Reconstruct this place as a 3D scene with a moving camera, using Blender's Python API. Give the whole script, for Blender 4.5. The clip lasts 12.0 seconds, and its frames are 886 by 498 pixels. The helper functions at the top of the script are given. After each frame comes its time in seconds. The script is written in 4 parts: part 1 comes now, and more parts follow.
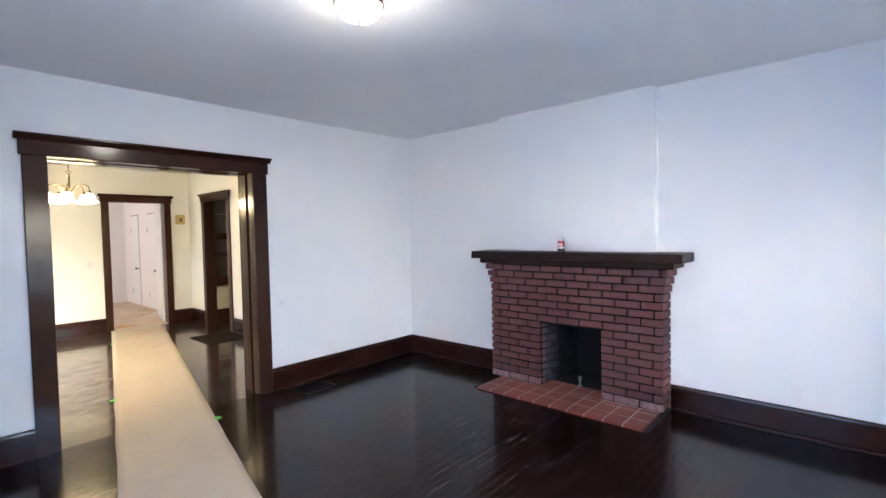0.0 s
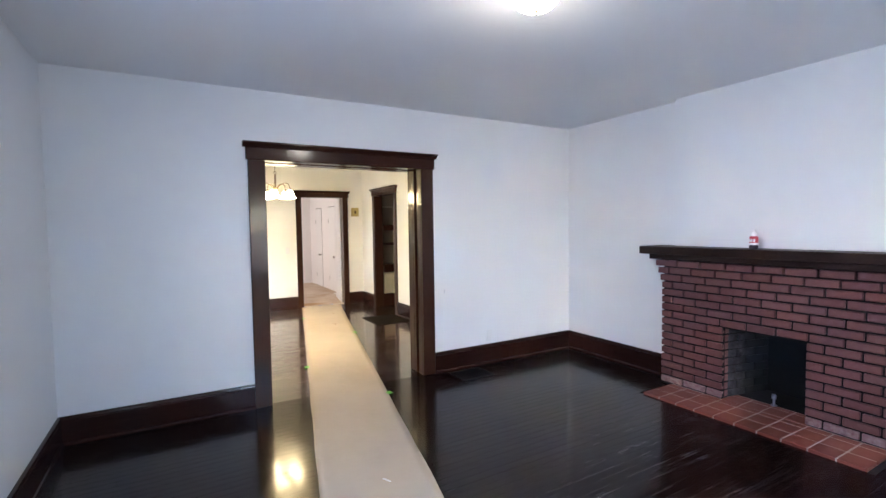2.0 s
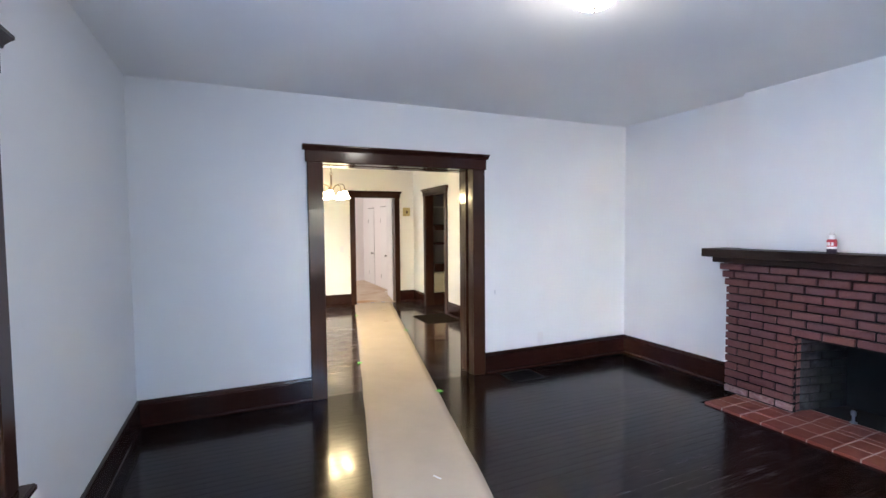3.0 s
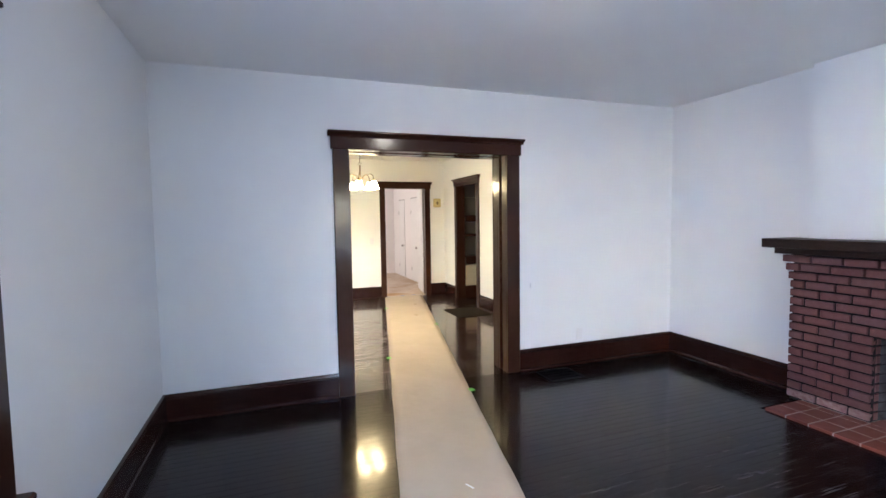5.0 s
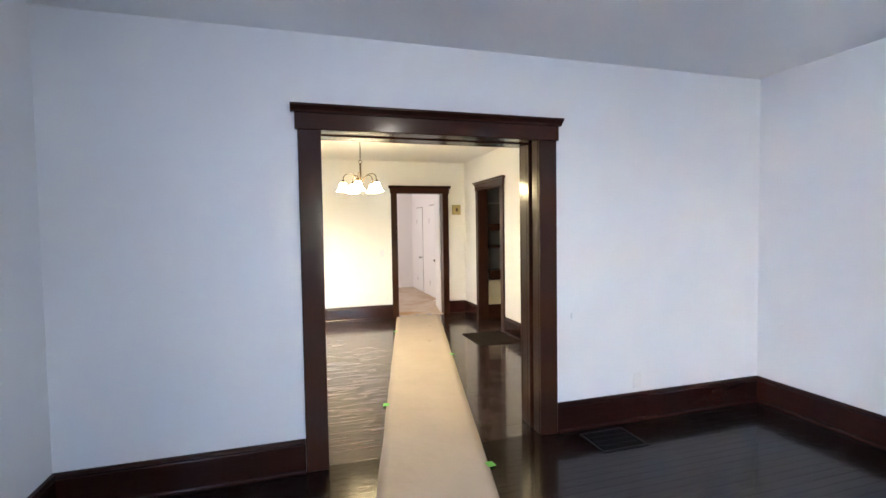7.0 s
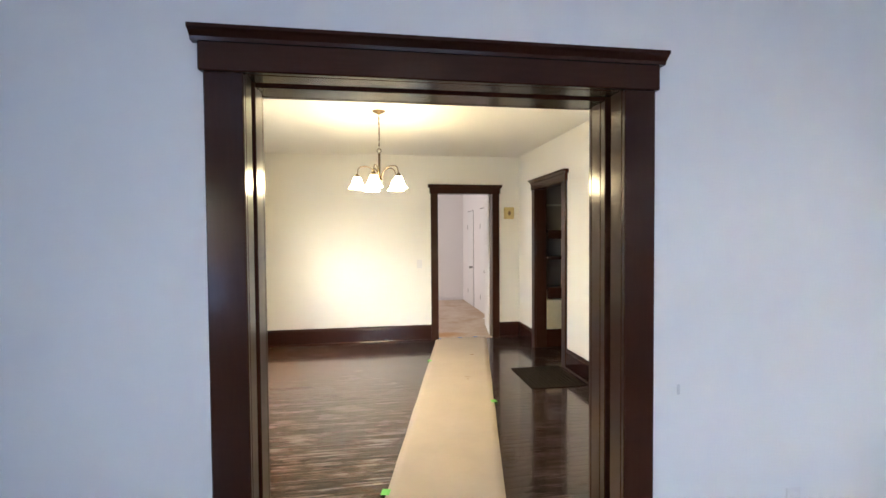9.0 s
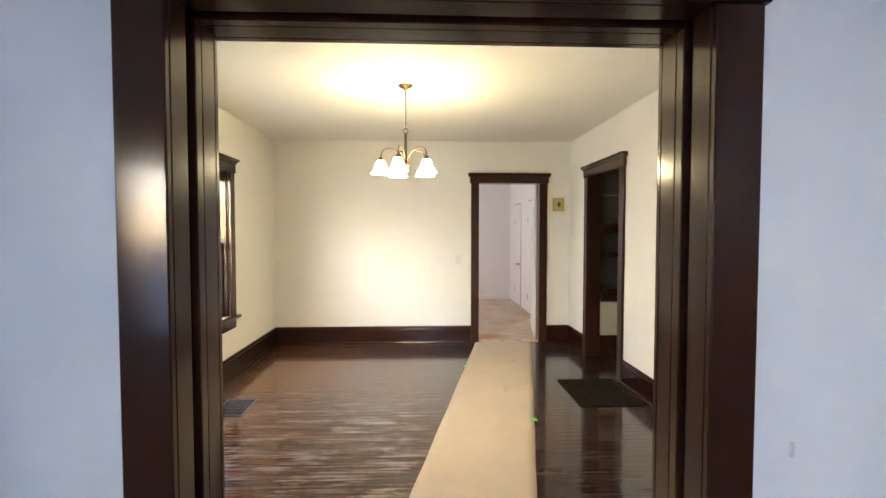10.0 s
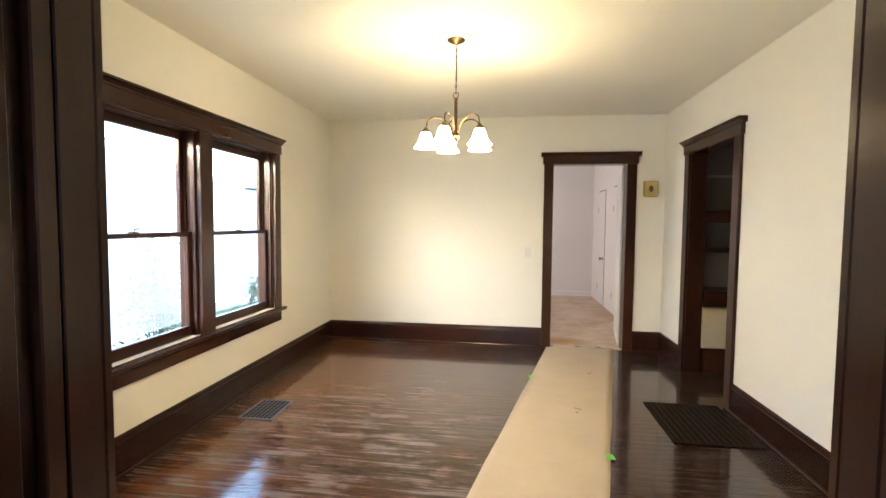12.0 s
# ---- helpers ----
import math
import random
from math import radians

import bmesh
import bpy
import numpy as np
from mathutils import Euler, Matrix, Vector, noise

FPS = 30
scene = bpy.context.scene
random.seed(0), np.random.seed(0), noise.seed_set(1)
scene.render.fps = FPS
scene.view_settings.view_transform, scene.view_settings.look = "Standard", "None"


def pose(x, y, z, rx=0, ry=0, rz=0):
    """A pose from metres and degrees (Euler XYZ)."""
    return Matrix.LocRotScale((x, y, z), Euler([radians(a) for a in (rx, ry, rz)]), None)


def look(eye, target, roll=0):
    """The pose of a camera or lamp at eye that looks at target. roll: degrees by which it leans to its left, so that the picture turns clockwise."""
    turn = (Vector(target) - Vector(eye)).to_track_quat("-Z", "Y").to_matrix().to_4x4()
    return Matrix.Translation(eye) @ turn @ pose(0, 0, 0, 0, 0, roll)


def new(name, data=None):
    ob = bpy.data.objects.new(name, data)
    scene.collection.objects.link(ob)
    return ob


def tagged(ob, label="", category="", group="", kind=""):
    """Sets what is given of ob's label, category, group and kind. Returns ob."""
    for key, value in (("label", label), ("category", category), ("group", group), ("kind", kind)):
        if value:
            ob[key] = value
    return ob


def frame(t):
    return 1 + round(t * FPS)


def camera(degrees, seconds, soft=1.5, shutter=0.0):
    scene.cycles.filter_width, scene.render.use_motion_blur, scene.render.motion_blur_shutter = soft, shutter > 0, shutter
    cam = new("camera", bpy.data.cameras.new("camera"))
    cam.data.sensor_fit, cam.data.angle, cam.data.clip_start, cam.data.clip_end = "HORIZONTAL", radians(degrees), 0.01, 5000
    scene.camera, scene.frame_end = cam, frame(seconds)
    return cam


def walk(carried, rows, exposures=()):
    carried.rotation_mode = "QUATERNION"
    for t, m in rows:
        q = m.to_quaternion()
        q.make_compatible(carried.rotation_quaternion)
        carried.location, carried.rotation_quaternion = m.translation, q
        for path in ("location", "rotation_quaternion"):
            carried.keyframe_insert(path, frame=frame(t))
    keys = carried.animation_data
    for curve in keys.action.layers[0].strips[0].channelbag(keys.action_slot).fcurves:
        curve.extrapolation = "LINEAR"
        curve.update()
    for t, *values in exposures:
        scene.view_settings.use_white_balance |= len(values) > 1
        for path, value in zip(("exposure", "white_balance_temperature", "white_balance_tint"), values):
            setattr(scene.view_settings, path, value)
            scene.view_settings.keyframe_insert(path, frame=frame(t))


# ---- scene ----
cam = camera(87.52, 12.0)
PATH = [
    (0, (-1.374, -4.070, 1.451), (0.113, -2.735, 1.378), -1.16),
    (0.5, (-1.405, -4.052, 1.455), (-0.040, -2.592, 1.376), -1.16),
    (1, (-1.423, -4.036, 1.460), (-0.172, -2.478, 1.375), -1.23),
    (1.5, (-1.435, -4.017, 1.460), (-0.315, -2.363, 1.367), -1.14),
    (2, (-1.455, -3.994, 1.461), (-0.459, -2.263, 1.363), -0.80),
    (2.5, (-1.473, -4.004, 1.461), (-0.587, -2.213, 1.362), -0.58),
    (3, (-1.478, -4.000, 1.469), (-0.671, -2.172, 1.371), -0.51),
    (5, (-1.396, -3.792, 1.443), (-0.715, -1.916, 1.315), -0.83),
    (5.5, (-1.310, -3.620, 1.424), (-0.649, -1.736, 1.310), -0.93),
    (6, (-1.194, -3.388, 1.419), (-0.565, -1.492, 1.325), -1.08),
    (6.5, (-1.057, -3.141, 1.418), (-0.459, -1.235, 1.332), -1.22),
    (7, (-0.921, -2.824, 1.423), (-0.349, -0.909, 1.340), -0.88),
    (9, (-0.390, -1.713, 1.447), (-0.081, 0.263, 1.389), -0.43),
    (9.5, (-0.269, -1.459, 1.432), (-0.079, 0.531, 1.368), -0.15),
    (10, (-0.170, -1.223, 1.413), (-0.086, 0.774, 1.338), 0.01),
    (10.5, (-0.096, -1.041, 1.409), (-0.097, 0.957, 1.319), -0.19),
    (11, (-0.045, -0.883, 1.392), (-0.131, 1.113, 1.291), -0.04),
    (11.5, (0.014, -0.730, 1.395), (-0.173, 1.258, 1.282), 0.00),
    (12, (0.025, -0.604, 1.372), (-0.244, 1.375, 1.261), 0.48),
]
EXPOSURES = [(0, 5.28, 6380, 10), (7, 5.26, 6380, 10), (9, 5.02, 6200, 10), (10, 4.90, 6200, 10), (11, 4.87, 6350, 10), (12, 4.82, 6450, 10)]
walk(cam, [(t, look(eye, target, roll)) for t, eye, target, roll in PATH], EXPOSURES)

# ---------------------------------------------------------------- world, sun, large lights
world = bpy.data.worlds.new("sky")
scene.world = world
world.use_nodes = True
wn = world.node_tree
sky = wn.nodes.new("ShaderNodeTexSky")
sky.sky_type = 'NISHITA'
sky.sun_disc = False
sky.sun_elevation = radians(17.5)
sky.sun_rotation = radians(217)
sky.air_density, sky.dust_density, sky.ozone_density = 1.0, 1.0, 2.0
wn.links.new(sky.outputs[0], wn.nodes["Background"].inputs[0])
wn.nodes["Background"].inputs[1].default_value = 0.115

sun_data = bpy.data.lights.new("sun", 'SUN')
sun_data.energy, sun_data.angle, sun_data.color = 0.020, radians(14), (0.50, 0.74, 1.0)
sun = new("sun", sun_data)
sun.matrix_world = look((-6.0, -8.0, 3.15), (0, 0, 0))


def area_lamp(name, eye, target, w, h, watts, color):
    d = bpy.data.lights.new(name, 'AREA')
    d.shape, d.size, d.size_y, d.energy, d.color = 'RECTANGLE', w, h, watts, color
    ob = new(name, d)
    ob.matrix_world = look(eye, target)
    return ob


DAY = (0.47, 0.60, 1.0)
area_lamp("daylight_west_window", (-2.225, -3.19, 1.345), (0, -3.19, 1.85), 1.98, 1.38, 1.18, DAY)
area_lamp("daylight_front_window", (0.35, -5.232, 1.345), (0.35, -3, 1.85), 1.98, 1.38, 0.52, DAY)
area_lamp("daylight_dining_window", (-2.23, 2.30, 1.29), (0, 2.30, 1.35), 1.75, 1.25, 0.22, (0.80, 0.90, 1.0))
# unseen lamp added to brighten the back room
area_lamp("daylight_back_room_window", (-1.60, 6.9, 1.44), (1, 6.9, 1.3), 1.4, 1.3, 1.3, (1.0, 0.90, 0.86))

# ---------------------------------------------------------------- shapes
H, HD = 2.57, 2.545


def bx(bm, x0, x1, y0, y1, z0, z1, bevel=0.0):
    x0, x1, y0, y1, z0, z1 = min(x0, x1), max(x0, x1), min(y0, y1), max(y0, y1), min(z0, z1), max(z0, z1)
    vs = [bm.verts.new((x, y, z)) for x in (x0, x1) for y in (y0, y1) for z in (z0, z1)]
    fs = [bm.faces.new([vs[i] for i in q]) for q in ((0, 1, 3, 2), (4, 6, 7, 5), (0, 4, 5, 1), (2, 3, 7, 6), (0, 2, 6, 4), (1, 5, 7, 3))]
    if bevel:
        es = list({e for f in fs for e in f.edges})
        bmesh.ops.bevel(bm, geom=es, offset=bevel, segments=1, affect='EDGES')
    return bm


def prism(bm, outline, a, b):
    """A closed outline of 3D points at one end, swept by the vector b - a."""
    d = Vector(b) - Vector(a)
    v0 = [bm.verts.new(Vector(p)) for p in outline]
    v1 = [bm.verts.new(Vector(p) + d) for p in outline]
    n = len(v0)
    for i in range(n):
        bm.faces.new((v0[i], v0[(i + 1) % n], v1[(i + 1) % n], v1[i]))
    bm.faces.new(list(reversed(v0)))
    bm.faces.new(v1)
    return bm


def lathe(bm, profile, c=(0, 0, 0), seg=24, close=False):
    rings = []
    for r, z in profile:
        if r < 1e-5:
            rings.append([bm.verts.new((c[0], c[1], c[2] + z))])
        else:
            rings.append([bm.verts.new((c[0] + r * math.cos(2 * math.pi * i / seg), c[1] + r * math.sin(2 * math.pi * i / seg), c[2] + z)) for i in range(seg)])
    for a, b in zip(rings, rings[1:]):
        for i in range(seg):
            j = (i + 1) % seg
            q = [a[i % len(a)], a[j % len(a)], b[j % len(b)], b[i % len(b)]]
            q = list(dict.fromkeys(q))
            if len(q) > 2:
                bm.faces.new(q)
    return bm


def tube(bm, pts, r, seg=8):
    pts = [Vector(p) for p in pts]
    rings = []
    for i, p in enumerate(pts):
        d = (pts[min(i + 1, len(pts) - 1)] - pts[max(i - 1, 0)]).normalized()
        side = d.cross(Vector((0.31, 0.17, 0.93))).normalized()
        up = side.cross(d).normalized()
        rings.append([bm.verts.new(p + r * (math.cos(2 * math.pi * k / seg) * side + math.sin(2 * math.pi * k / seg) * up)) for k in range(seg)])
    for a, b in zip(rings, rings[1:]):
        for k in range(seg):
            bm.faces.new((a[k], a[(k + 1) % seg], b[(k + 1) % seg], b[k]))
    bm.faces.new(list(reversed(rings[0])))
    bm.faces.new(rings[-1])
    return bm


def mesh_of(name, bm, material, smooth=False):
    bmesh.ops.recalc_face_normals(bm, faces=bm.faces)
    me = bpy.data.meshes.new(name)
    bm.to_mesh(me)
    bm.free()
    if smooth:
        me.polygons.foreach_set("use_smooth", [True] * len(me.polygons))
        me.set_sharp_from_angle(angle=radians(40))
    if material:
        me.materials.append(material)
    return me


def part(name, bm, material, parent=None, label="", smooth=False):
    ob = new(name, mesh_of(name, bm, material, smooth))
    if parent:
        ob.parent = parent
        ob.matrix_parent_inverse = parent.matrix_world.inverted()
    if label:
        ob["label"] = label
    return ob


def thing(name, place, label, category="", group="", kind=""):
    ob = new(name)
    ob.empty_display_size = 0.1
    ob.matrix_world = Matrix.Translation(place)
    return tagged(ob, label, category, group, kind)


def structure(name, bm, material, label, category="", smooth=False):
    bmesh.ops.remove_doubles(bm, verts=bm.verts, dist=1e-5)
    return tagged(part(name, bm, material, None, "", smooth), label, category, "", "structure")


def B():
    return bmesh.new()


# ---------------------------------------------------------------- materials
class Nodes:
    """Short hand for one node material."""

    def __init__(self, name):
        self.m = bpy.data.materials.new(name)
        self.m.use_nodes = True
        self.t = self.m.node_tree
        self.p = self.t.nodes["Principled BSDF"]

    def n(self, kind, **inputs):
        node = self.t.nodes.new(kind)
        for k, v in inputs.items():
            node.inputs[k.replace("_", " ")].default_value = v
        return node

    def l(self, a, b):
        self.t.links.new(a, b)

    def where(self, scale=(1, 1, 1)):
        g = self.n("ShaderNodeNewGeometry")
        mp = self.n("ShaderNodeMapping")
        mp.inputs["Scale"].default_value = scale
        self.l(g.outputs["Position"], mp.inputs["Vector"])
        return mp.outputs["Vector"]

    def noise(self, vec, scale, detail=4, rough=0.6, out="Fac"):
        n = self.n("ShaderNodeTexNoise", Scale=scale, Detail=detail, Roughness=rough)
        self.l(vec, n.inputs["Vector"])
        return n.outputs[out]

    def ramp(self, fac, stops):
        r = self.n("ShaderNodeValToRGB")
        e = r.color_ramp.elements
        while len(e) < len(stops):
            e.new(0.5)
        for el, (pos, col) in zip(e, stops):
            el.position = pos
            el.color = (*col, 1) if len(col) == 3 else col
        self.l(fac, r.inputs[0])
        return r.outputs[0]

    def mix(self, fac, a, b, blend='MIX'):
        m = self.n("ShaderNodeMix")
        m.data_type, m.blend_type = 'RGBA', blend
        for sock, v in ((m.inputs[0], fac), (m.inputs[6], a), (m.inputs[7], b)):
            if hasattr(v, "links"):
                self.l(v, sock)
            else:
                sock.default_value = v if isinstance(v, (int, float)) else (*v, 1)
        return m.outputs[2]

    def math(self, op, a, b=0.0):
        m = self.n("ShaderNodeMath")
        m.operation = op
        for sock, v in zip(m.inputs, (a, b)):
            if hasattr(v, "links"):
                self.l(v, sock)
            else:
                sock.default_value = v
        return m.outputs[0]

    def set(self, **kw):
        for k, v in kw.items():
            sock = self.p.inputs[k.replace("_", " ")]
            if hasattr(v, "links"):
                self.l(v, sock)
            elif isinstance(v, tuple) and len(v) == 3:
                sock.default_value = (*v, 1)
            else:
                sock.default_value = v
        return self

    def bump(self, height, strength=0.2, distance=0.01):
        b = self.n("ShaderNodeBump", Strength=strength, Distance=distance)
        self.l(height, b.inputs["Height"])
        self.l(b.outputs[0], self.p.inputs["Normal"])
        return self


def paint(name, base, rough=0.55, bump=0.12, patch=0.05):
    k = Nodes(name)
    v = k.where()
    big = k.noise(v, 1.3, 3)
    small = k.noise(v, 160, 3)
    dark = tuple(c * (1 - patch) for c in base)
    k.set(Base_Color=k.mix(big, dark, base), Roughness=rough)
    mid = k.noise(v, 9, 4)
    k.bump(k.math('ADD', k.math('MULTIPLY', mid, 1.6), small), bump, 0.004)
    return k.m


def varnished(name, light, dark, scale, rough=0.27, coat=0.40):
    """Dark stained and varnished wood; scale stretches the grain along the shortest axis of the scale."""
    k = Nodes(name)
    v = k.where(scale)
    grain = k.noise(v, 14, 6, 0.6)
    col = k.mix(k.ramp(grain, [(0.1, (0, 0, 0)), (1.0, (1, 1, 1))]), dark, light)
    k.set(Base_Color=col, Roughness=rough, Coat_Weight=coat, Coat_Roughness=0.14, Specular_IOR_Level=0.10, Specular_Tint=(1.0, 0.80, 0.66))
    return k.m


def floor_wood(name, island, dark, light, scuff, gloss, spot, reach, worn_at, west_tones=None):
    """Varnished strip floor, scuffed most around one spot; browner, then orange, towards the west wall where given."""
    k = Nodes(name)
    rnd = k.n("ShaderNodeNewGeometry").outputs["Random Per Island"] if island else k.n("ShaderNodeObjectInfo").outputs["Random"]
    shift = k.n("ShaderNodeCombineXYZ")
    k.l(k.math('MULTIPLY', rnd, 37.0), shift.inputs[0])
    k.l(k.math('MULTIPLY', rnd, 11.0), shift.inputs[2])
    add = k.n("ShaderNodeVectorMath")
    k.l(k.where((0.30, 13, 1)), add.inputs[0])
    k.l(shift.outputs[0], add.inputs[1])
    grain = k.noise(add.outputs[0], 9, 7, 0.68)
    big = k.noise(k.where((0.8, 1.1, 1)), 1.5, 3)
    wear = k.noise(k.where((0.50, 20.0, 1)), 2.4, 7, 0.70)
    mottle = k.noise(k.where((1.0, 2.0, 1)), 4.0, 5, 0.6)
    g = k.ramp(grain, [(0.28, (0, 0, 0)), (0.78, (1, 1, 1))])
    col = k.mix(g, dark, light)
    sep = k.n("ShaderNodeSeparateXYZ")
    k.l(k.where(), sep.inputs[0])
    sx, sy = sep.outputs[0], sep.outputs[1]
    if west_tones:
        middle, orange = west_tones
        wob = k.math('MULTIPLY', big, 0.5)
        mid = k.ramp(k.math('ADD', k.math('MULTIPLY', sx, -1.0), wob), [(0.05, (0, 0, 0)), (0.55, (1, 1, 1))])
        # mixes in the orange tones nearer the west wall
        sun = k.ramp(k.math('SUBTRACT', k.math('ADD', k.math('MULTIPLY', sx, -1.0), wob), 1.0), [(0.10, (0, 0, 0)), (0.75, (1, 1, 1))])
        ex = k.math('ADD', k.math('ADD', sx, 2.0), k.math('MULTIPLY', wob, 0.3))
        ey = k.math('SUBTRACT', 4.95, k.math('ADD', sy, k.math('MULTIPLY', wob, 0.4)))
        # the darker base tone is kept in a border along the walls
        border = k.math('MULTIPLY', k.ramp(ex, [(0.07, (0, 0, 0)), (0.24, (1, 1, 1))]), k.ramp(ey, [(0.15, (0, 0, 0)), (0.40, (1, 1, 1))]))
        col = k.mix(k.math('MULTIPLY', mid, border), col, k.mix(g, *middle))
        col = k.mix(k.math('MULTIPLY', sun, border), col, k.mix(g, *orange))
    col = k.mix(k.math('MULTIPLY', rnd, 0.42), col, tuple(c * 0.6 for c in dark))
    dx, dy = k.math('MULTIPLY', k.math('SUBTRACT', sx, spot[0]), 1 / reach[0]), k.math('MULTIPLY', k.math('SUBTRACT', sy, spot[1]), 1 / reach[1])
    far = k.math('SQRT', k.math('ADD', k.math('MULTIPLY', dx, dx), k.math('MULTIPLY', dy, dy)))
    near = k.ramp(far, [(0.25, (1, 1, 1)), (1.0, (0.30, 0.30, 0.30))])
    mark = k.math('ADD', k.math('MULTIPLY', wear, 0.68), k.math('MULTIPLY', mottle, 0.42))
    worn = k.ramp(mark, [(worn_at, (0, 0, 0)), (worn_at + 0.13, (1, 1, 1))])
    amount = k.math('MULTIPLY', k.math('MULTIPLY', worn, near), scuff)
    # scuffs are wear; their pale blue lift also paints in reflected window light
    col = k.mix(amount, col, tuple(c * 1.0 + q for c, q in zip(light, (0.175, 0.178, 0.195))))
    rough = k.math('ADD', k.math('MULTIPLY', amount, 0.28), k.math('ADD', k.math('MULTIPLY', mottle, 0.10), 0.13))
    k.set(Base_Color=col, Roughness=rough, Coat_Weight=gloss, Coat_Roughness=0.085 if west_tones else 0.08, Coat_IOR=1.5, Specular_IOR_Level=0.14, Specular_Tint=(1.0, 0.86, 0.76))
    k.bump(k.math('ADD', k.math('MULTIPLY', grain, 0.06), k.math('MULTIPLY', k.noise(k.where((0.55, 2.2, 1)), 6, 2), 1.4)), 0.24 if west_tones else 0.20, 0.003)
    return k.m


def metal(name, base, rough, spots=0.3):
    k = Nodes(name)
    n = k.noise(k.where(), 60, 4)
    k.set(Base_Color=k.mix(n, tuple(c * (1 - spots) for c in base), base), Metallic=1.0, Roughness=k.math('ADD', k.math('MULTIPLY', n, 0.2), rough))
    return k.m


def plain(name, base, rough=0.5, vary=0.15, scale=25, **kw):
    k = Nodes(name)
    n = k.noise(k.where(), scale, 4)
    k.set(Base_Color=k.mix(n, tuple(c * (1 - vary) for c in base), base), Roughness=rough, **kw)
    k.bump(n, 0.1, 0.002)
    return k.m


def glow(name, color, strength):
    k = Nodes(name)
    k.set(Base_Color=(0.9, 0.9, 0.88), Roughness=0.3, Emission_Color=color, Emission_Strength=strength)
    return k.m


M_wall = paint("wall_paint", (0.80, 0.80, 0.80))
M_wall_dining = paint("dining_wall_paint", (0.86, 0.84, 0.775))
M_ceiling = paint("ceiling_plaster", (0.88, 0.88, 0.87), 0.8, 0.9, 0.05)
M_ceiling_d = paint("dining_ceiling_plaster", (0.90, 0.88, 0.82), 0.8, 0.4, 0.05)
M_room = paint("back_room_paint", (0.80, 0.77, 0.76))
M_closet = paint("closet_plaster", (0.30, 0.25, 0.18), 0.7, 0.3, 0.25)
M_trim_v = varnished("dark_trim_upright", (0.045, 0.0165, 0.0098), (0.034, 0.0122, 0.0074), (8, 8, 0.6), 0.28, 0.50)
M_trim_x = varnished("dark_trim_along_x", (0.045, 0.0165, 0.0098), (0.034, 0.0122, 0.0074), (0.6, 8, 8))
M_trim_y = varnished("dark_trim_along_y", (0.045, 0.0165, 0.0098), (0.034, 0.0122, 0.0074), (8, 0.6, 8))
M_base_x = varnished("baseboard_along_x", (0.034, 0.0115, 0.0080), (0.018, 0.0062, 0.0046), (0.6, 8, 8), 0.25)
M_base_y = varnished("baseboard_along_y", (0.034, 0.0115, 0.0080), (0.018, 0.0062, 0.0046), (8, 0.6, 8), 0.25)
M_mantel = varnished("mantel_wood", (0.034, 0.019, 0.016), (0.018, 0.010, 0.009), (8, 0.6, 8), 0.40, 0.03)
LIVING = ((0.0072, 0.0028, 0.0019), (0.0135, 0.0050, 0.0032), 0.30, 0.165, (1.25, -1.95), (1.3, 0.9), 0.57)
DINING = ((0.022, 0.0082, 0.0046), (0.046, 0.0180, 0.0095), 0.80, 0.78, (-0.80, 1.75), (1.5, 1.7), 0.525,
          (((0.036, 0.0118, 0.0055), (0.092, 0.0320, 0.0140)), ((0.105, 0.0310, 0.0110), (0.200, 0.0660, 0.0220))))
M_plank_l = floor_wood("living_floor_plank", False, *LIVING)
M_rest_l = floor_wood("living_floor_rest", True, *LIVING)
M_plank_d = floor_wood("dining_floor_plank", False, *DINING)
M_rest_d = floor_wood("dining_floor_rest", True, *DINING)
M_sub = plain("subfloor", (0.012, 0.007, 0.005), 0.9)
M_mortar = plain("dark_mortar", (0.010, 0.007, 0.007), 0.95, 0.4, 60)
# near-black colour of sheets that stand for the shade inside the ducts
M_duct_shade = plain("duct_shade_black", (0.002, 0.002, 0.002), 1.0, 0.3, 20, Specular_IOR_Level=0.0)
M_grout = plain("pale_grout", (0.50, 0.41, 0.37), 0.9, 0.3, 60)
M_steel = metal("floor_vent_steel", (0.42, 0.43, 0.50), 0.35)
M_dark_iron = metal("dark_iron", (0.036, 0.033, 0.033), 0.5)
M_brass = metal("antique_brass", (0.14, 0.098, 0.052), 0.28)
M_bronze = metal("oil_rubbed_bronze", (0.11, 0.06, 0.035), 0.4)
M_nickel = metal("nickel_knob", (0.30, 0.28, 0.26), 0.3)
M_tape = plain("green_tape", (0.16, 0.62, 0.10), 0.6)
M_blue_tape = plain("blue_tape", (0.10, 0.22, 0.55), 0.6)
M_white = plain("white_gloss", (0.78, 0.77, 0.76), 0.4, 0.06, 6)
M_chime = plain("yellowed_plastic", (0.55, 0.42, 0.16), 0.45)
M_chime_mid = plain("brown_grille", (0.16, 0.09, 0.03), 0.6)
M_cabinet = plain("cream_cabinet_paint", (0.62, 0.54, 0.36), 0.5)
M_red = plain("red_label", (0.55, 0.05, 0.07), 0.4)
M_bottle = plain("dark_bottle", (0.10, 0.08, 0.10), 0.25)
M_soil = plain("grass_ground", (0.10, 0.13, 0.06), 0.95, 0.4, 4)
M_siding = plain("white_siding", (0.70, 0.73, 0.76), 0.6, 0.08, 5)
M_roof = plain("grey_shingle", (0.38, 0.39, 0.41), 0.9, 0.25, 30)
M_leaf = plain("bush_leaf", (0.12, 0.17, 0.10), 0.6, 0.3, 30)
M_bark = plain("bark", (0.16, 0.13, 0.10), 0.9, 0.4, 40)
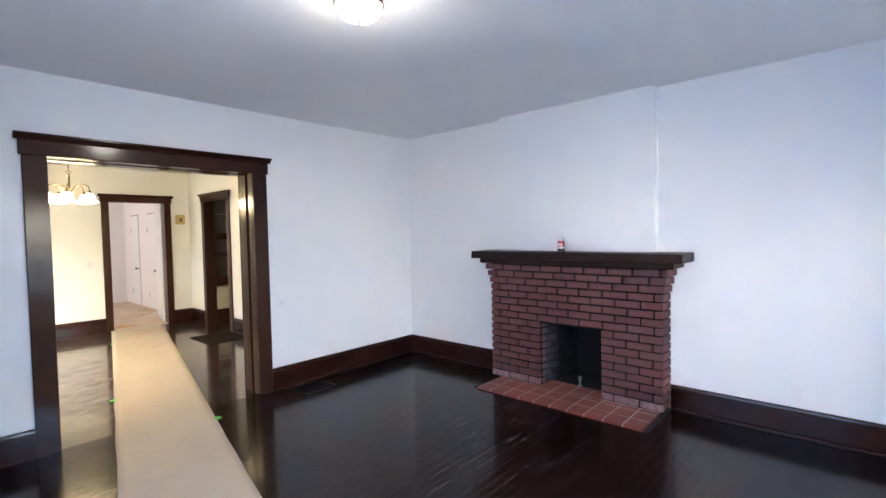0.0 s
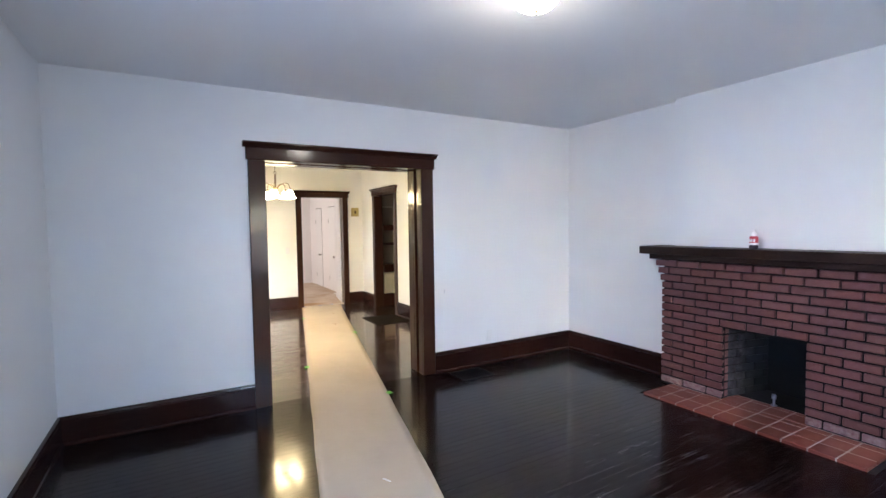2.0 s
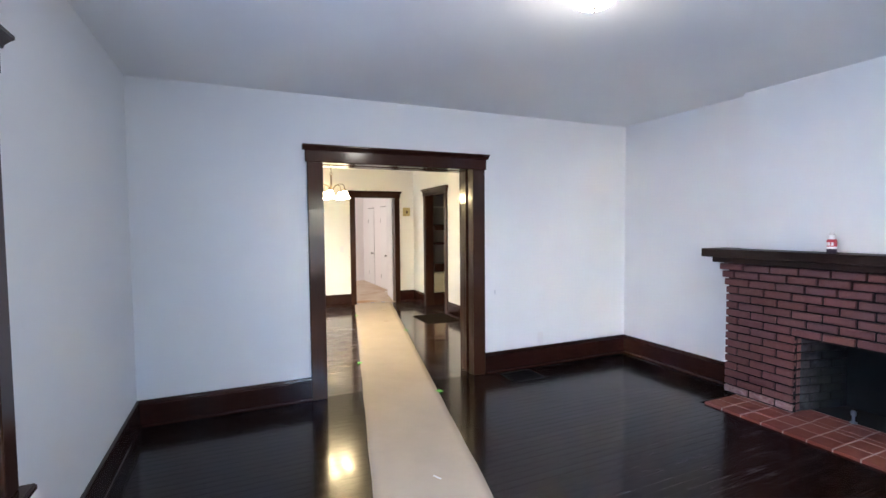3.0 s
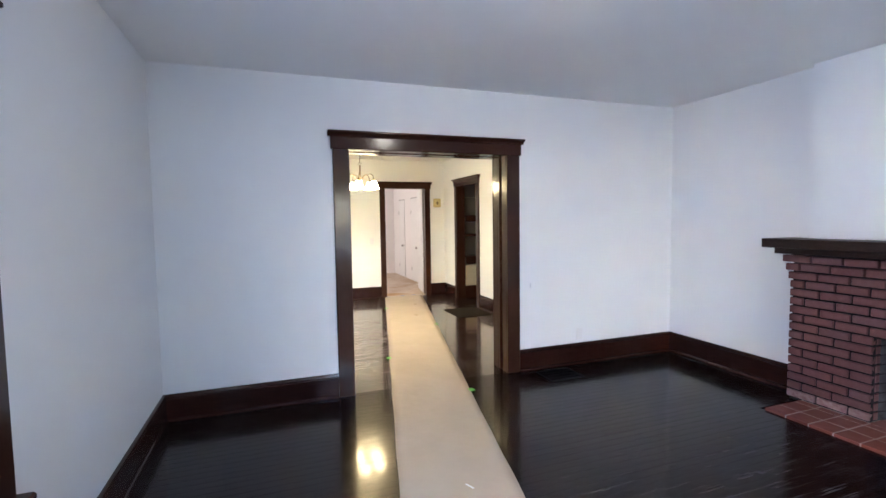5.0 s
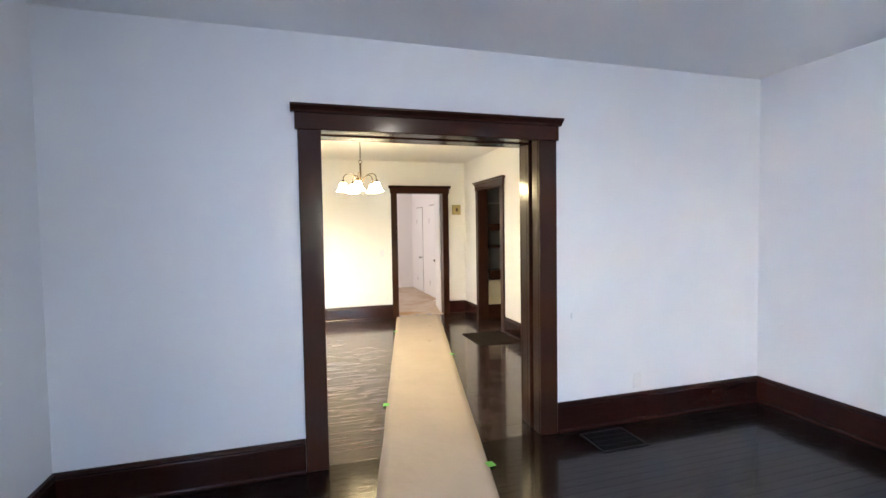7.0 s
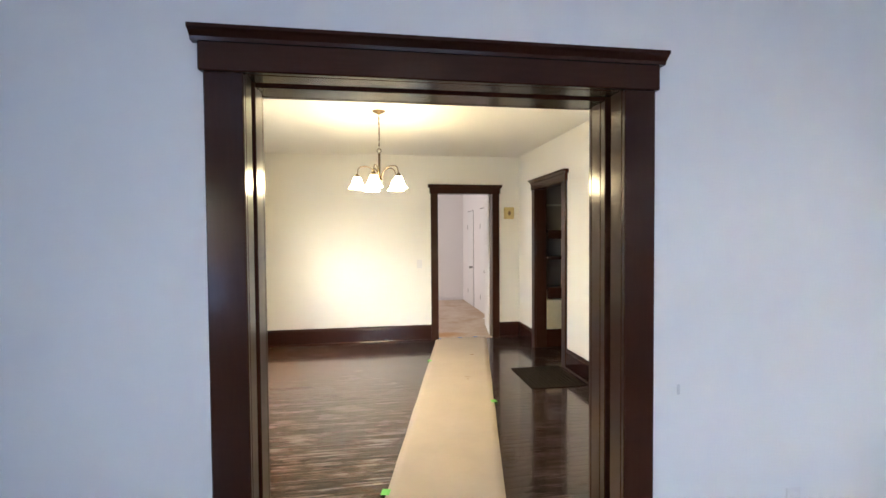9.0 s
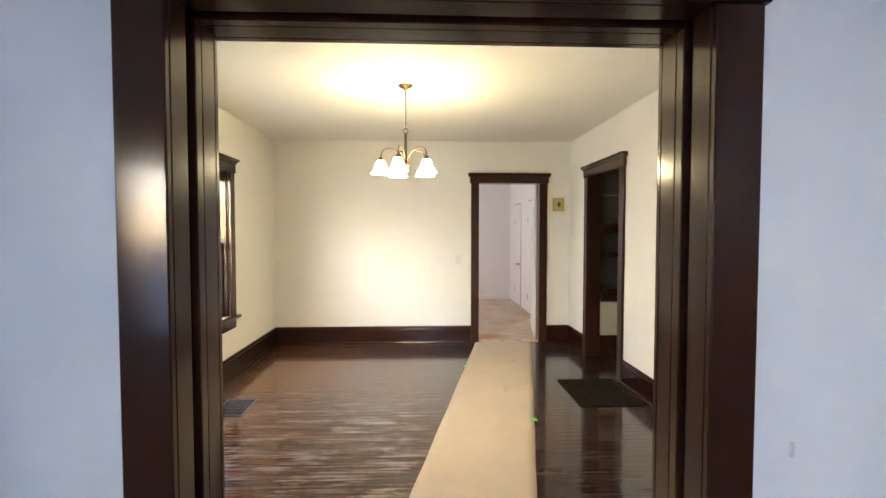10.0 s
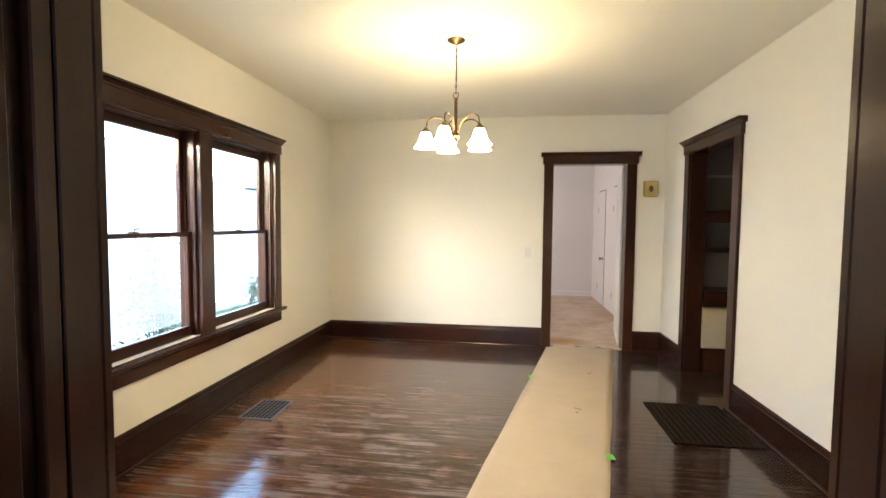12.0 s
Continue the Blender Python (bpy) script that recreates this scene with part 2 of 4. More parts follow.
M_soot = plain("sooty_firebrick", (0.008, 0.008, 0.009), 0.95, 0.6, 14)
k = Nodes("grey_to_black_firebrick")
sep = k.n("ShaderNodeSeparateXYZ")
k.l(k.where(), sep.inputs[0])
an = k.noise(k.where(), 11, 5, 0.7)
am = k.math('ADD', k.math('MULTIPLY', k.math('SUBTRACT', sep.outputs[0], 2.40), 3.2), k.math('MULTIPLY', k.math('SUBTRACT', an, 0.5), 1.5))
# grey at the firebox mouth, near black with depth, broken up by noise
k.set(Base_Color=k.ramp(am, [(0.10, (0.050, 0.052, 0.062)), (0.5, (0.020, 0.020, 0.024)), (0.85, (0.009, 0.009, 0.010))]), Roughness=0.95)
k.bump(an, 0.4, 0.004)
M_firebrick = k.m
M_shade = glow("lit_frosted_glass", (1.0, 0.79, 0.44), 2.4)
M_bulb = glow("lit_bulb", (1.0, 0.79, 0.44), 4.5)
M_dome = glow("lit_dome_glass", (1.0, 0.93, 0.84), 3.0)

k = Nodes("kraft_paper")
pv = k.where()
fold = k.noise(k.where((1, 1, 1)), 1.6, 5, 0.6)
fib = k.noise(pv, 220, 3)
k.set(Base_Color=k.mix(k.ramp(fold, [(0.3, (0, 0, 0)), (0.7, (1, 1, 1))]), (0.44, 0.360, 0.268), (0.51, 0.420, 0.320)), Roughness=0.75)
k.bump(k.math('ADD', k.math('MULTIPLY', fold, 5.0), k.math('MULTIPLY', fib, 0.15)), 0.35, 0.01)
M_paper = k.m

k = Nodes("dusty_paper_floor")
st = k.noise(k.where(), 2.2, 5, 0.65)
fl = k.ramp(st, [(0.3, (0.42, 0.29, 0.19)), (0.55, (0.54, 0.44, 0.35)), (0.75, (0.62, 0.54, 0.46))])
sep = k.n("ShaderNodeSeparateXYZ")
k.l(k.where(), sep.inputs[0])
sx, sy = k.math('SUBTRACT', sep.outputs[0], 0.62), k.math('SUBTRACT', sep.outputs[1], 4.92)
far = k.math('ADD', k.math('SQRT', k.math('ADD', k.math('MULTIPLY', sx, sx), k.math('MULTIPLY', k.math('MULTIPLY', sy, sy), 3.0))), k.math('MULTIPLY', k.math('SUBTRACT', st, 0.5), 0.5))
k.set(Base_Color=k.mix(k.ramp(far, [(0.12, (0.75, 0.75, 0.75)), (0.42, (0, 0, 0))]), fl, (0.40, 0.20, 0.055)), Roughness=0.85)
k.bump(st, 0.3, 0.01)
M_room_floor = k.m

k = Nodes("painted_brick")
rnd = k.n("ShaderNodeObjectInfo").outputs["Random"]
sp = k.noise(k.where(), 34, 6, 0.7)
sm = k.noise(k.where(), 5, 3)
bc = k.ramp(rnd, [(0.0, (0.092, 0.023, 0.021)), (0.5, (0.118, 0.031, 0.029)), (1.0, (0.105, 0.036, 0.035))])
bc = k.mix(k.math('MULTIPLY', k.ramp(sp, [(0.45, (0, 0, 0)), (0.8, (1, 1, 1))]), 0.45), bc, (0.148, 0.068, 0.067))
k.set(Base_Color=k.mix(k.math('MULTIPLY', sm, 0.3), bc, (0.105, 0.052, 0.051)), Roughness=0.62)
k.bump(k.math('ADD', sp, sm), 0.5, 0.004)
M_brick = k.m

k = Nodes("pale_base_brick")
sp = k.noise(k.where(), 28, 5, 0.7)
k.set(Base_Color=k.ramp(sp, [(0.3, (0.14, 0.055, 0.053)), (0.7, (0.27, 0.18, 0.17))]), Roughness=0.8)
k.bump(sp, 0.5, 0.004)
M_brick_pale = k.m

k = Nodes("terracotta_tile")
rnd = k.n("ShaderNodeObjectInfo").outputs["Random"]
sp = k.noise(k.where(), 22, 5, 0.6)
tc = k.ramp(rnd, [(0.0, (0.145, 0.028, 0.017)), (0.6, (0.205, 0.045, 0.027)), (1.0, (0.17, 0.035, 0.021))])
k.set(Base_Color=k.mix(k.math('MULTIPLY', sp, 0.4), tc, (0.20, 0.06, 0.045)), Roughness=k.math('ADD', k.math('MULTIPLY', sp, 0.3), 0.3))
k.bump(sp, 0.2, 0.003)
M_tile = k.m

k = Nodes("window_glass")
k.set(Base_Color=(0.97, 0.99, 1.0), Roughness=0.0, IOR=1.45, Transmission_Weight=1.0)
M_glass = k.m
# tint added to the unseen living room panes to dim and cool daylight
k = Nodes("daylight_dimming_glass")
k.set(Base_Color=(0.65, 0.70, 0.82), Roughness=0.0, IOR=1.45, Transmission_Weight=1.0)
M_glass_dimming = k.m

# ---------------------------------------------------------------- large structure
LX0, LX1, LY0 = -2.201, 2.56, -5.2          # living room
DX0, DX1, DY0, DY1 = -2.027, 1.695, 0.255, 4.62   # dining room
OX0, OX1 = -0.815, 0.598                    # wide cased opening, inside its jambs

structure("floor", bx(B(), -2.32, 2.95, -5.35, 4.76, -0.16, -0.013), M_sub, "dark boarded floor base of both front rooms", "floor")
structure("ceiling", bx(B(), -2.32, 2.95, -5.35, 0.128, H, H + 0.12), M_ceiling, "grey-white rough plaster living room ceiling", "ceiling")
structure("ceiling_dining", bx(B(), -2.32, 2.95, 0.128, 4.76, HD, H + 0.12), M_ceiling_d, "off-white plaster dining room ceiling", "ceiling")

# wall between the rooms, in two leaves, one for each room's paint
for nm, ya, yb, mt, lab in (("wall_north", 0.0, 0.128, M_wall, "white painted living room wall around the wide opening"),
                            ("wall_dining_south", 0.128, DY0, M_wall_dining, "cream-lit white dining room wall around the wide opening")):
    b = B()
    bx(b, LX0, OX0 - 0.03, ya, yb, 0, H)
    bx(b, OX1 + 0.03, LX1, ya, yb, 0, H)
    bx(b, OX0 - 0.03, OX1 + 0.03, ya, yb, 2.058, H)
    structure(nm, b, mt, lab, "wall")

FY0, FY1, FZ = -2.475, -1.892, 0.607          # firebox opening
b = B()
bx(b, LX1, LX1 + 0.14, LY0, FY0 - 0.05, 0, H)
bx(b, LX1, LX1 + 0.14, FY1 + 0.05, 0.255, 0, H)
bx(b, LX1, LX1 + 0.14, FY0 - 0.05, FY1 + 0.05, FZ + 0.15, H)
structure("wall_east", b, M_wall, "white painted living room wall beside the fireplace", "wall")
BX = 2.470                                  # face of the chimney breast
b = B()
bx(b, BX, LX1, -2.869, FY0 - 0.05, 0, H)
bx(b, BX, LX1, FY1 + 0.05, -1.40, 0, H)
bx(b, BX, LX1, FY0 - 0.05, FY1 + 0.05, FZ + 0.15, H)
structure("wall_chimney_breast", b, M_wall, "white painted chimney breast above the brick fireplace", "wall")


def window_wall(name, axis, face, back, a0, a1, w0, w1, z0, z1, mat, label):
    """A wall with one window hole from w0 to w1 along it."""
    b = B()
    for p, q, r, s in ((a0, w0, 0, H), (w1, a1, 0, H), (w0, w1, 0, z0), (w0, w1, z1, H)):
        if axis == 'y':
            bx(b, face, back, p, q, r, s)
        else:
            bx(b, p, q, face, back, r, s)
    return structure(name, b, mat, label, "wall")


WZ0, WZ1 = 0.600, 1.975
DW0, DW1 = 1.300, 3.275                      # dining window opening
LW0, LW1 = -4.03, -2.130                    # living window opening
SW0, SW1 = -0.67, 1.375                     # front window opening
window_wall("wall_west", 'y', LX0, LX0 - 0.15, LY0 - 0.15, 0.255, LW0, LW1, WZ0, WZ1, M_wall, "white painted living room wall with a window")
window_wall("wall_south", 'x', LY0, LY0 - 0.15, -2.17, 2.75, SW0, SW1, WZ0, WZ1, M_wall, "white painted front wall with a window")
window_wall("wall_dining_west", 'y', DX0, DX0 - 0.155, DY0, 4.76, DW0, DW1, WZ0, WZ1, M_wall_dining, "cream-lit dining room wall with a double window")

CY0, CY1 = 3.085, 3.930                       # closet opening
b = B()
bx(b, DX1, DX1 + 0.14, DY0, CY0 - 0.02, 0, H)
bx(b, DX1, DX1 + 0.14, CY1 + 0.02, DY1, 0, H)
bx(b, DX1, DX1 + 0.14, CY0 - 0.02, CY1 + 0.02, 2.043, H)
structure("wall_dining_east", b, M_wall_dining, "cream-lit dining room wall with a closet opening", "wall")

RX0, RX1 = 0.530, 1.300                       # doorway to the back room
b = B()
bx(b, DX0, RX0 - 0.02, DY1, DY1 + 0.14, 0, H)
bx(b, RX1 + 0.02, 2.75, DY1, DY1 + 0.14, 0, H)
bx(b, RX0 - 0.02, RX1 + 0.02, DY1, DY1 + 0.14, 2.043, H)
structure("wall_dining_north", b, M_wall_dining, "cream-lit dining room end wall with a doorway", "wall")

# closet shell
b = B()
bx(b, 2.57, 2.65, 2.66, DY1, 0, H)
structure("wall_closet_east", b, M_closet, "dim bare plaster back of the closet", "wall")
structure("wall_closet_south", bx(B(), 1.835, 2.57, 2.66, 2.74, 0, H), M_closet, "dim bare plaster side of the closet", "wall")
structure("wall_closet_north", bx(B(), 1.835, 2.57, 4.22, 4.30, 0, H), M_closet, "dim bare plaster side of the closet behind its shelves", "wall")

# back room shell
RY0, RY1, RE, RW = 4.76, 8.50, 1.66, -1.55
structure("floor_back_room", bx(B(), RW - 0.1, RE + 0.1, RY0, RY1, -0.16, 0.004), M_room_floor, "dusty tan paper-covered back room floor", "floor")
structure("ceiling_back_room", bx(B(), RW - 0.1, 2.75, RY0, RY1 + 0.1, H, H + 0.12), M_ceiling, "pinkish white back room ceiling", "ceiling")
structure("wall_back_north", bx(B(), RW - 0.1, RE + 0.1, RY1, RY1 + 0.1, 0, H), M_room, "pinkish white end wall of the back room", "wall")
b = B()
for p, q, r, s in ((RY0, 6.18, 0, H), (7.62, RY1, 0, H), (6.18, 7.62, 0, 0.78), (6.18, 7.62, 2.1, H)):
    bx(b, RW, RW - 0.12, p, q, r, s)
# board that closes the added lamp's recess against the sky
bx(b, RW - 0.10, RW - 0.12, 6.18, 7.62, 0.78, 2.1)
structure("wall_back_west", b, M_room, "pinkish white back room wall with a closed recess for the fill lamp", "wall")
structure("wall_back_east", bx(B(), RE, RE + 0.1, RY0, RY1, 0, H), M_room, "pinkish white back room wall with two flush doors", "wall")


# ---------------------------------------------------------------- trim
def crown_outline(o, n, d0, z0):
    """Cross-section of a small head crown; o a point on the wall face, n the way out of the wall."""
    o, n = Vector(o), Vector(n)
    pts = [(0, 0), (d0, 0), (d0 + 0.004, 0.012), (d0 + 0.020, 0.026), (d0 + 0.032, 0.032), (d0 + 0.032, 0.044), (0, 0.044)]
    return [o + n * p + Vector((0, 0, z0 + q)) for p, q in pts]


def casing(name, axis, face, out, a0, a1, z1, width, head_h, label, kind_cat="door trim", z0=0.0, over=0.015):
    """Flat side boards, an overhanging head board and a small crown round an opening from a0 to a1."""
    n = Vector((0, out, 0)) if axis == 'x' else Vector((out, 0, 0))
    along = Vector((1, 0, 0)) if axis == 'x' else Vector((0, 1, 0))
    mat_a = M_trim_x if axis == 'x' else M_trim_y
    mid = along * ((a0 + a1) / 2) + (Vector((0, face, 0)) if axis == 'x' else Vector((face, 0, 0)))
    t = thing(name, (mid.x, mid.y, z0), label, kind_cat, "", "structure")

    def board(p, q, z_a, z_b, thick, nm, mat, bev=0.004):
        bb = B()
        if axis == 'x':
            bx(bb, p, q, face, face + out * thick, z_a, z_b, bev)
        else:
            bx(bb, face, face + out * thick, p, q, z_a, z_b, bev)
        return part(nm, bb, mat, t)
    board(a0 - width, a0, z0, z1, 0.025, "side_casing", M_trim_v)
    board(a1, a1 + width, z0, z1, 0.025, "side_casing", M_trim_v)
    board(a0 - width - over, a1 + width + over, z1, z1 + head_h, 0.032, "head_casing", mat_a)
    bb = B()
    e0 = a0 - width - over - 0.022
    e1 = a1 + width + over + 0.022
    o = along * e0 + (Vector((0, face, 0)) if axis == 'x' else Vector((face, 0, 0)))
    prism(bb, crown_outline(o, n, 0.032, z1 + head_h), (0, 0, 0), along * (e1 - e0))
    part("crown", bb, mat_a, t)
    return t


t = casing("trim", 'x', 0.0, -1, OX0, OX1, 2.012, 0.130, 0.099, "dark-stained varnished wood casing of the wide opening")
# jambs with the slot of a sliding door in each
for s, xj in ((-1, OX0), (1, OX1)):
    for nm, ya, yb, inset in (("front_jamb", 0.0, 0.085, 0.0), ("slot", 0.085, 0.124, 0.022), ("stop_bead", 0.124, 0.164, -0.004), ("groove", 0.164, 0.172, 0.012), ("back_jamb", 0.172, DY0, 0.0)):
        part(nm, bx(B(), xj + s * inset, xj + s * 0.03, ya, yb, 0, 2.058, 0.0 if inset > 0 else 0.003), M_trim_v, t)
for nm, ya, yb, up in (("head_jamb", 0.0, 0.085, 0.0), ("track_slot", 0.085, 0.124, 0.022), ("head_stop", 0.124, 0.164, -0.004), ("head_groove", 0.164, 0.172, 0.012), ("head_jamb", 0.172, DY0, 0.0)):
    part(nm, bx(B(), OX0 + 0.004, OX1 - 0.004, ya, yb, 2.012 + up, 2.058, 0.0 if up > 0 else 0.003), M_trim_x, t)
casing("trim", 'x', DY0, 1, OX0, OX1, 2.012, 0.130, 0.099, "dark-stained casing of the wide opening, dining side")

t = casing("trim", 'x', DY1, -1, RX0, RX1, 2.023, 0.100, 0.081, "dark-stained wood casing of the back doorway")
for s, xj in ((-1, RX0), (1, RX1)):
    part("jamb", bx(B(), xj, xj + s * 0.02, DY1, DY1 + 0.14, 0, 2.023, 0.002), M_trim_v, t)
part("head_jamb", bx(B(), RX0, RX1, DY1, DY1 + 0.14, 2.023, 2.043, 0.002), M_trim_x, t)
part("threshold", bx(B(), RX0, RX1, DY1 - 0.01, DY1 + 0.14, -0.012, 0.006, 0.003), M_room_floor, t)

t = casing("trim", 'y', DX1, -1, CY0, CY1, 2.023, 0.100, 0.081, "dark-stained wood casing of the closet opening")
for s, yj in ((-1, CY0), (1, CY1)):
    part("jamb", bx(B(), DX1, DX1 + 0.14, yj, yj + s * 0.02, 0, 2.023, 0.002), M_trim_v, t)
part("head_jamb", bx(B(), DX1, DX1 + 0.14, CY0, CY1, 2.023, 2.043, 0.002), M_trim_y, t)


def baseboard(axis, face, out, a0, a1, h, label="dark red-brown varnished baseboard with a moulded top"):
    """Board, moulded top and a quarter round at the floor."""
    def pt(a, d, z):
        return Vector((a, face + out * d, z)) if axis == 'x' else Vector((face + out * d, a, z))
    outline = [(0, 0), (0.034, 0), (0.034, 0.010), (0.029, 0.020), (0.020, 0.024), (0.020, h - 0.035), (0.017, h - 0.028), (0.020, h - 0.022), (0.016, h - 0.006), (0.008, h), (0, h)]
    bb = B()
    prism(bb, [pt(a0, d, z) for d, z in outline], pt(a0, 0, 0), pt(a1, 0, 0))
    return structure("baseboard", bb, M_base_x if axis == 'x' else M_base_y, label, "baseboard")


BH, BD = 0.198, 0.216
baseboard('x', 0.0, -1, LX0, OX0 - 0.131, BH)
baseboard('x', 0.0, -1, OX1 + 0.131, LX1, BH + 0.008)
baseboard('y', LX0, 1, LY0, -0.012, BH)
baseboard('y', LX1, -1, -1.350, -0.012, BH + 0.008)
baseboard('y', LX1, -1, LY0, -2.970, BH)
baseboard('x', LY0, 1, LX0 + 0.012, LX1 - 0.012, BH)
baseboard('y', DX0, 1, DY0 + 0.012, DY1, BD)
baseboard('x', DY1, -1, DX0 + 0.012, RX0 - 0.101, BD)
baseboard('x', DY1, -1, RX1 + 0.101, DX1 - 0.012, BD)
baseboard('y', DX1, -1, CY1 + 0.101, DY1, BD)
baseboard('y', DX1, -1, DY0 + 0.012, CY0 - 0.101, BD)
baseboard('x', DY0, 1, DX0, OX0 - 0.131, BD)
baseboard('x', DY0, 1, OX1 + 0.131, DX1, BD)


# ---------------------------------------------------------------- windows
def double_window(name, m, w, label, clear):
    """Two sash windows side by side in one casing. Built along x from 0 to w, room towards -y, then laid at m."""
    t = thing(name, (0, 0, 0), label, "window", "", "structure")
    z0, z1 = WZ0, WZ1
    mul = 0.135
    cw = 0.095
    mc = w / 2 + (0.042 if clear else 0.0)

    def put(nm, bb, mat, parent=t, lab=""):
        return part(nm, bb, mat, parent, lab)
    put("side_casing", bx(B(), -cw, 0, -0.025, 0, z0, z1, 0.004), M_trim_v)
    put("side_casing", bx(B(), w, w + cw, -0.025, 0, z0, z1, 0.004), M_trim_v)
    put("mullion", bx(B(), mc - mul / 2, mc + mul / 2, -0.025, 0.15, z0, z1, 0.004), M_trim_v)
    put("head_casing", bx(B(), -cw - 0.015, w + cw + 0.015, -0.032, 0, z1, z1 + 0.090, 0.004), M_trim_y)
    e = -cw - 0.037
    put("crown", prism(B(), crown_outline((e, 0, 0), (0, -1, 0), 0.032, z1 + 0.090), (0, 0, 0), (w + 2 * cw + 0.074, 0, 0)), M_trim_y)
    put("sill", bx(B(), -cw - 0.03, w + cw + 0.03, -0.065, 0.0, z0 - 0.028, z0, 0.008), M_trim_y)
    put("inner_sill", bx(B(), 0, w, 0.0, 0.15, z0 - 0.03, z0 - 0.002), M_trim_y)
    put("apron", bx(B(), -cw, w + cw, -0.022, 0, z0 - 0.125, z0 - 0.028, 0.004), M_trim_y)
    put("side_jamb", bx(B(), 0, 0.012, 0, 0.15, z0, z1), M_trim_v)
    put("side_jamb", bx(B(), w - 0.012, w, 0, 0.15, z0, z1), M_trim_v)
    put("head_jamb", bx(B(), 0.012, w - 0.012, 0, 0.15, z1 - 0.015, z1), M_trim_y)
    zm = 1.285
    for a0, a1 in ((0.012, mc - mul / 2), (mc + mul / 2, w - 0.012)):
        for s in (a0, a1):
            d = 0.018 if s == a0 else -0.018
            put("stop", bx(B(), s, s + d, 0.010, 0.040, z0, z1 - 0.015, 0.003), M_trim_v)
            put("parting_bead", bx(B(), s, s + d * 0.7, 0.081, 0.093, z0, z1 - 0.015), M_trim_v)
        for y0, lo, hi, bot, top in ((0.045, z0, zm + 0.016, 0.070, 0.030), (0.096, zm - 0.016, z1 - 0.015, 0.030, 0.050)):
            y1 = y0 + 0.034
            st = 0.046
            nm = "lower_sash" if lo == z0 else "upper_sash"
            fr = B()
            bx(fr, a0 + 0.001, a0 + st, y0, y1, lo, hi, 0.004)
            bx(fr, a1 - st, a1 - 0.001, y0, y1, lo, hi, 0.004)
            bx(fr, a0 + st, a1 - st, y0, y1, lo, lo + bot, 0.004)
            bx(fr, a0 + st, a1 - st, y0, y1, hi - top, hi, 0.004)
            sash = put(nm, fr, M_trim_v)
            g = put("pane", bx(B(), a0 + st - 0.005, a1 - st + 0.005, y0 + 0.014, y0 + 0.018, lo + bot - 0.005, hi - top + 0.005), M_glass if clear else M_glass_dimming, sash, "sash window glass")
            g.visible_shadow = not clear
        lk = B()
        c = (a0 + a1) / 2
        bx(lk, c - 0.028, c + 0.028, 0.050, 0.078, zm + 0.016, zm + 0.024, 0.002)
        tube(lk, [(c, 0.062, zm + 0.024), (c, 0.060, zm + 0.036), (c + 0.022, 0.055, zm + 0.040)], 0.005)
        put("sash_lock", lk, M_bronze, t, "small bronze sash lock")
    t.matrix_world = m
    return t


double_window("window_1", Matrix.Translation((DX0, DW0, 0)) @ Matrix.Rotation(radians(90), 4, 'Z'), DW1 - DW0, "double sash window in dark-stained wood frame", True)
double_window("window_2", Matrix.Translation((LX0, LW0, 0)) @ Matrix.Rotation(radians(90), 4, 'Z'), LW1 - LW0, "sash window in dark-stained wood frame in the living room", False)
double_window("window_3", Matrix.Translation((SW1, LY0, 0)) @ Matrix.Rotation(radians(180), 4, 'Z'), SW1 - SW0, "sash window in dark-stained wood frame in the front wall", False)


# ---------------------------------------------------------------- fireplace
fp = thing("fireplace", (2.40, -2.18, 0.0), "red painted brick fireplace with dark joints and an open sooty firebox", "fireplace")
FX, PL, PC = 2.361, 0.206, 0.06575
FA, FB = -2.966, -1.352
Z0 = 0.020
for xa, xb, ya, yb, za in ((FX + 0.015, BX - 0.002, FA + 0.014, FY0, 0.0), (FX + 0.015, BX - 0.002, FY1, FB - 0.014, 0.0), (FX + 0.015, BX - 0.002, FY0, FY1, FZ),
                           (BX - 0.002, LX1 - 0.002, FA + 0.014, -2.871, 0.0), (BX - 0.002, LX1 - 0.002, -1.398, FB - 0.014, 0.0)):
    part("mortar", bx(B(), xa, xb, ya, yb, za, 1.140), M_mortar, fp, "dark mortar behind the bricks")

meshes = {}


def brick_mesh(lx, ly, lz, mat):
    key = (round(lx, 3), round(ly, 3), round(lz, 3), mat.name)
    if key not in meshes:
        bb = bx(B(), -lx / 2, lx / 2, -ly / 2, ly / 2, -lz / 2, lz / 2, 0.004)
        meshes[key] = mesh_of("brick", bb, None)
        meshes[key].materials.append(mat)
    return meshes[key]


rng = random.Random(4)


def brick(x0, x1, y0, y1, z0, z1, jit=0.0015, mat=None):
    ob = new("brick", brick_mesh(x1 - x0, y1 - y0, z1 - z0, mat or M_brick))
    ob.parent = fp
    ob.matrix_parent_inverse = fp.matrix_world.inverted()
    ob.matrix_world = Matrix.Translation(((x0 + x1) / 2 + rng.uniform(-jit, jit), (y0 + y1) / 2, (z0 + z1) / 2 + rng.uniform(-jit, jit))) @ Euler((rng.uniform(-0.008, 0.008), 0, rng.uniform(-0.004, 0.004))).to_matrix().to_4x4()
    return ob


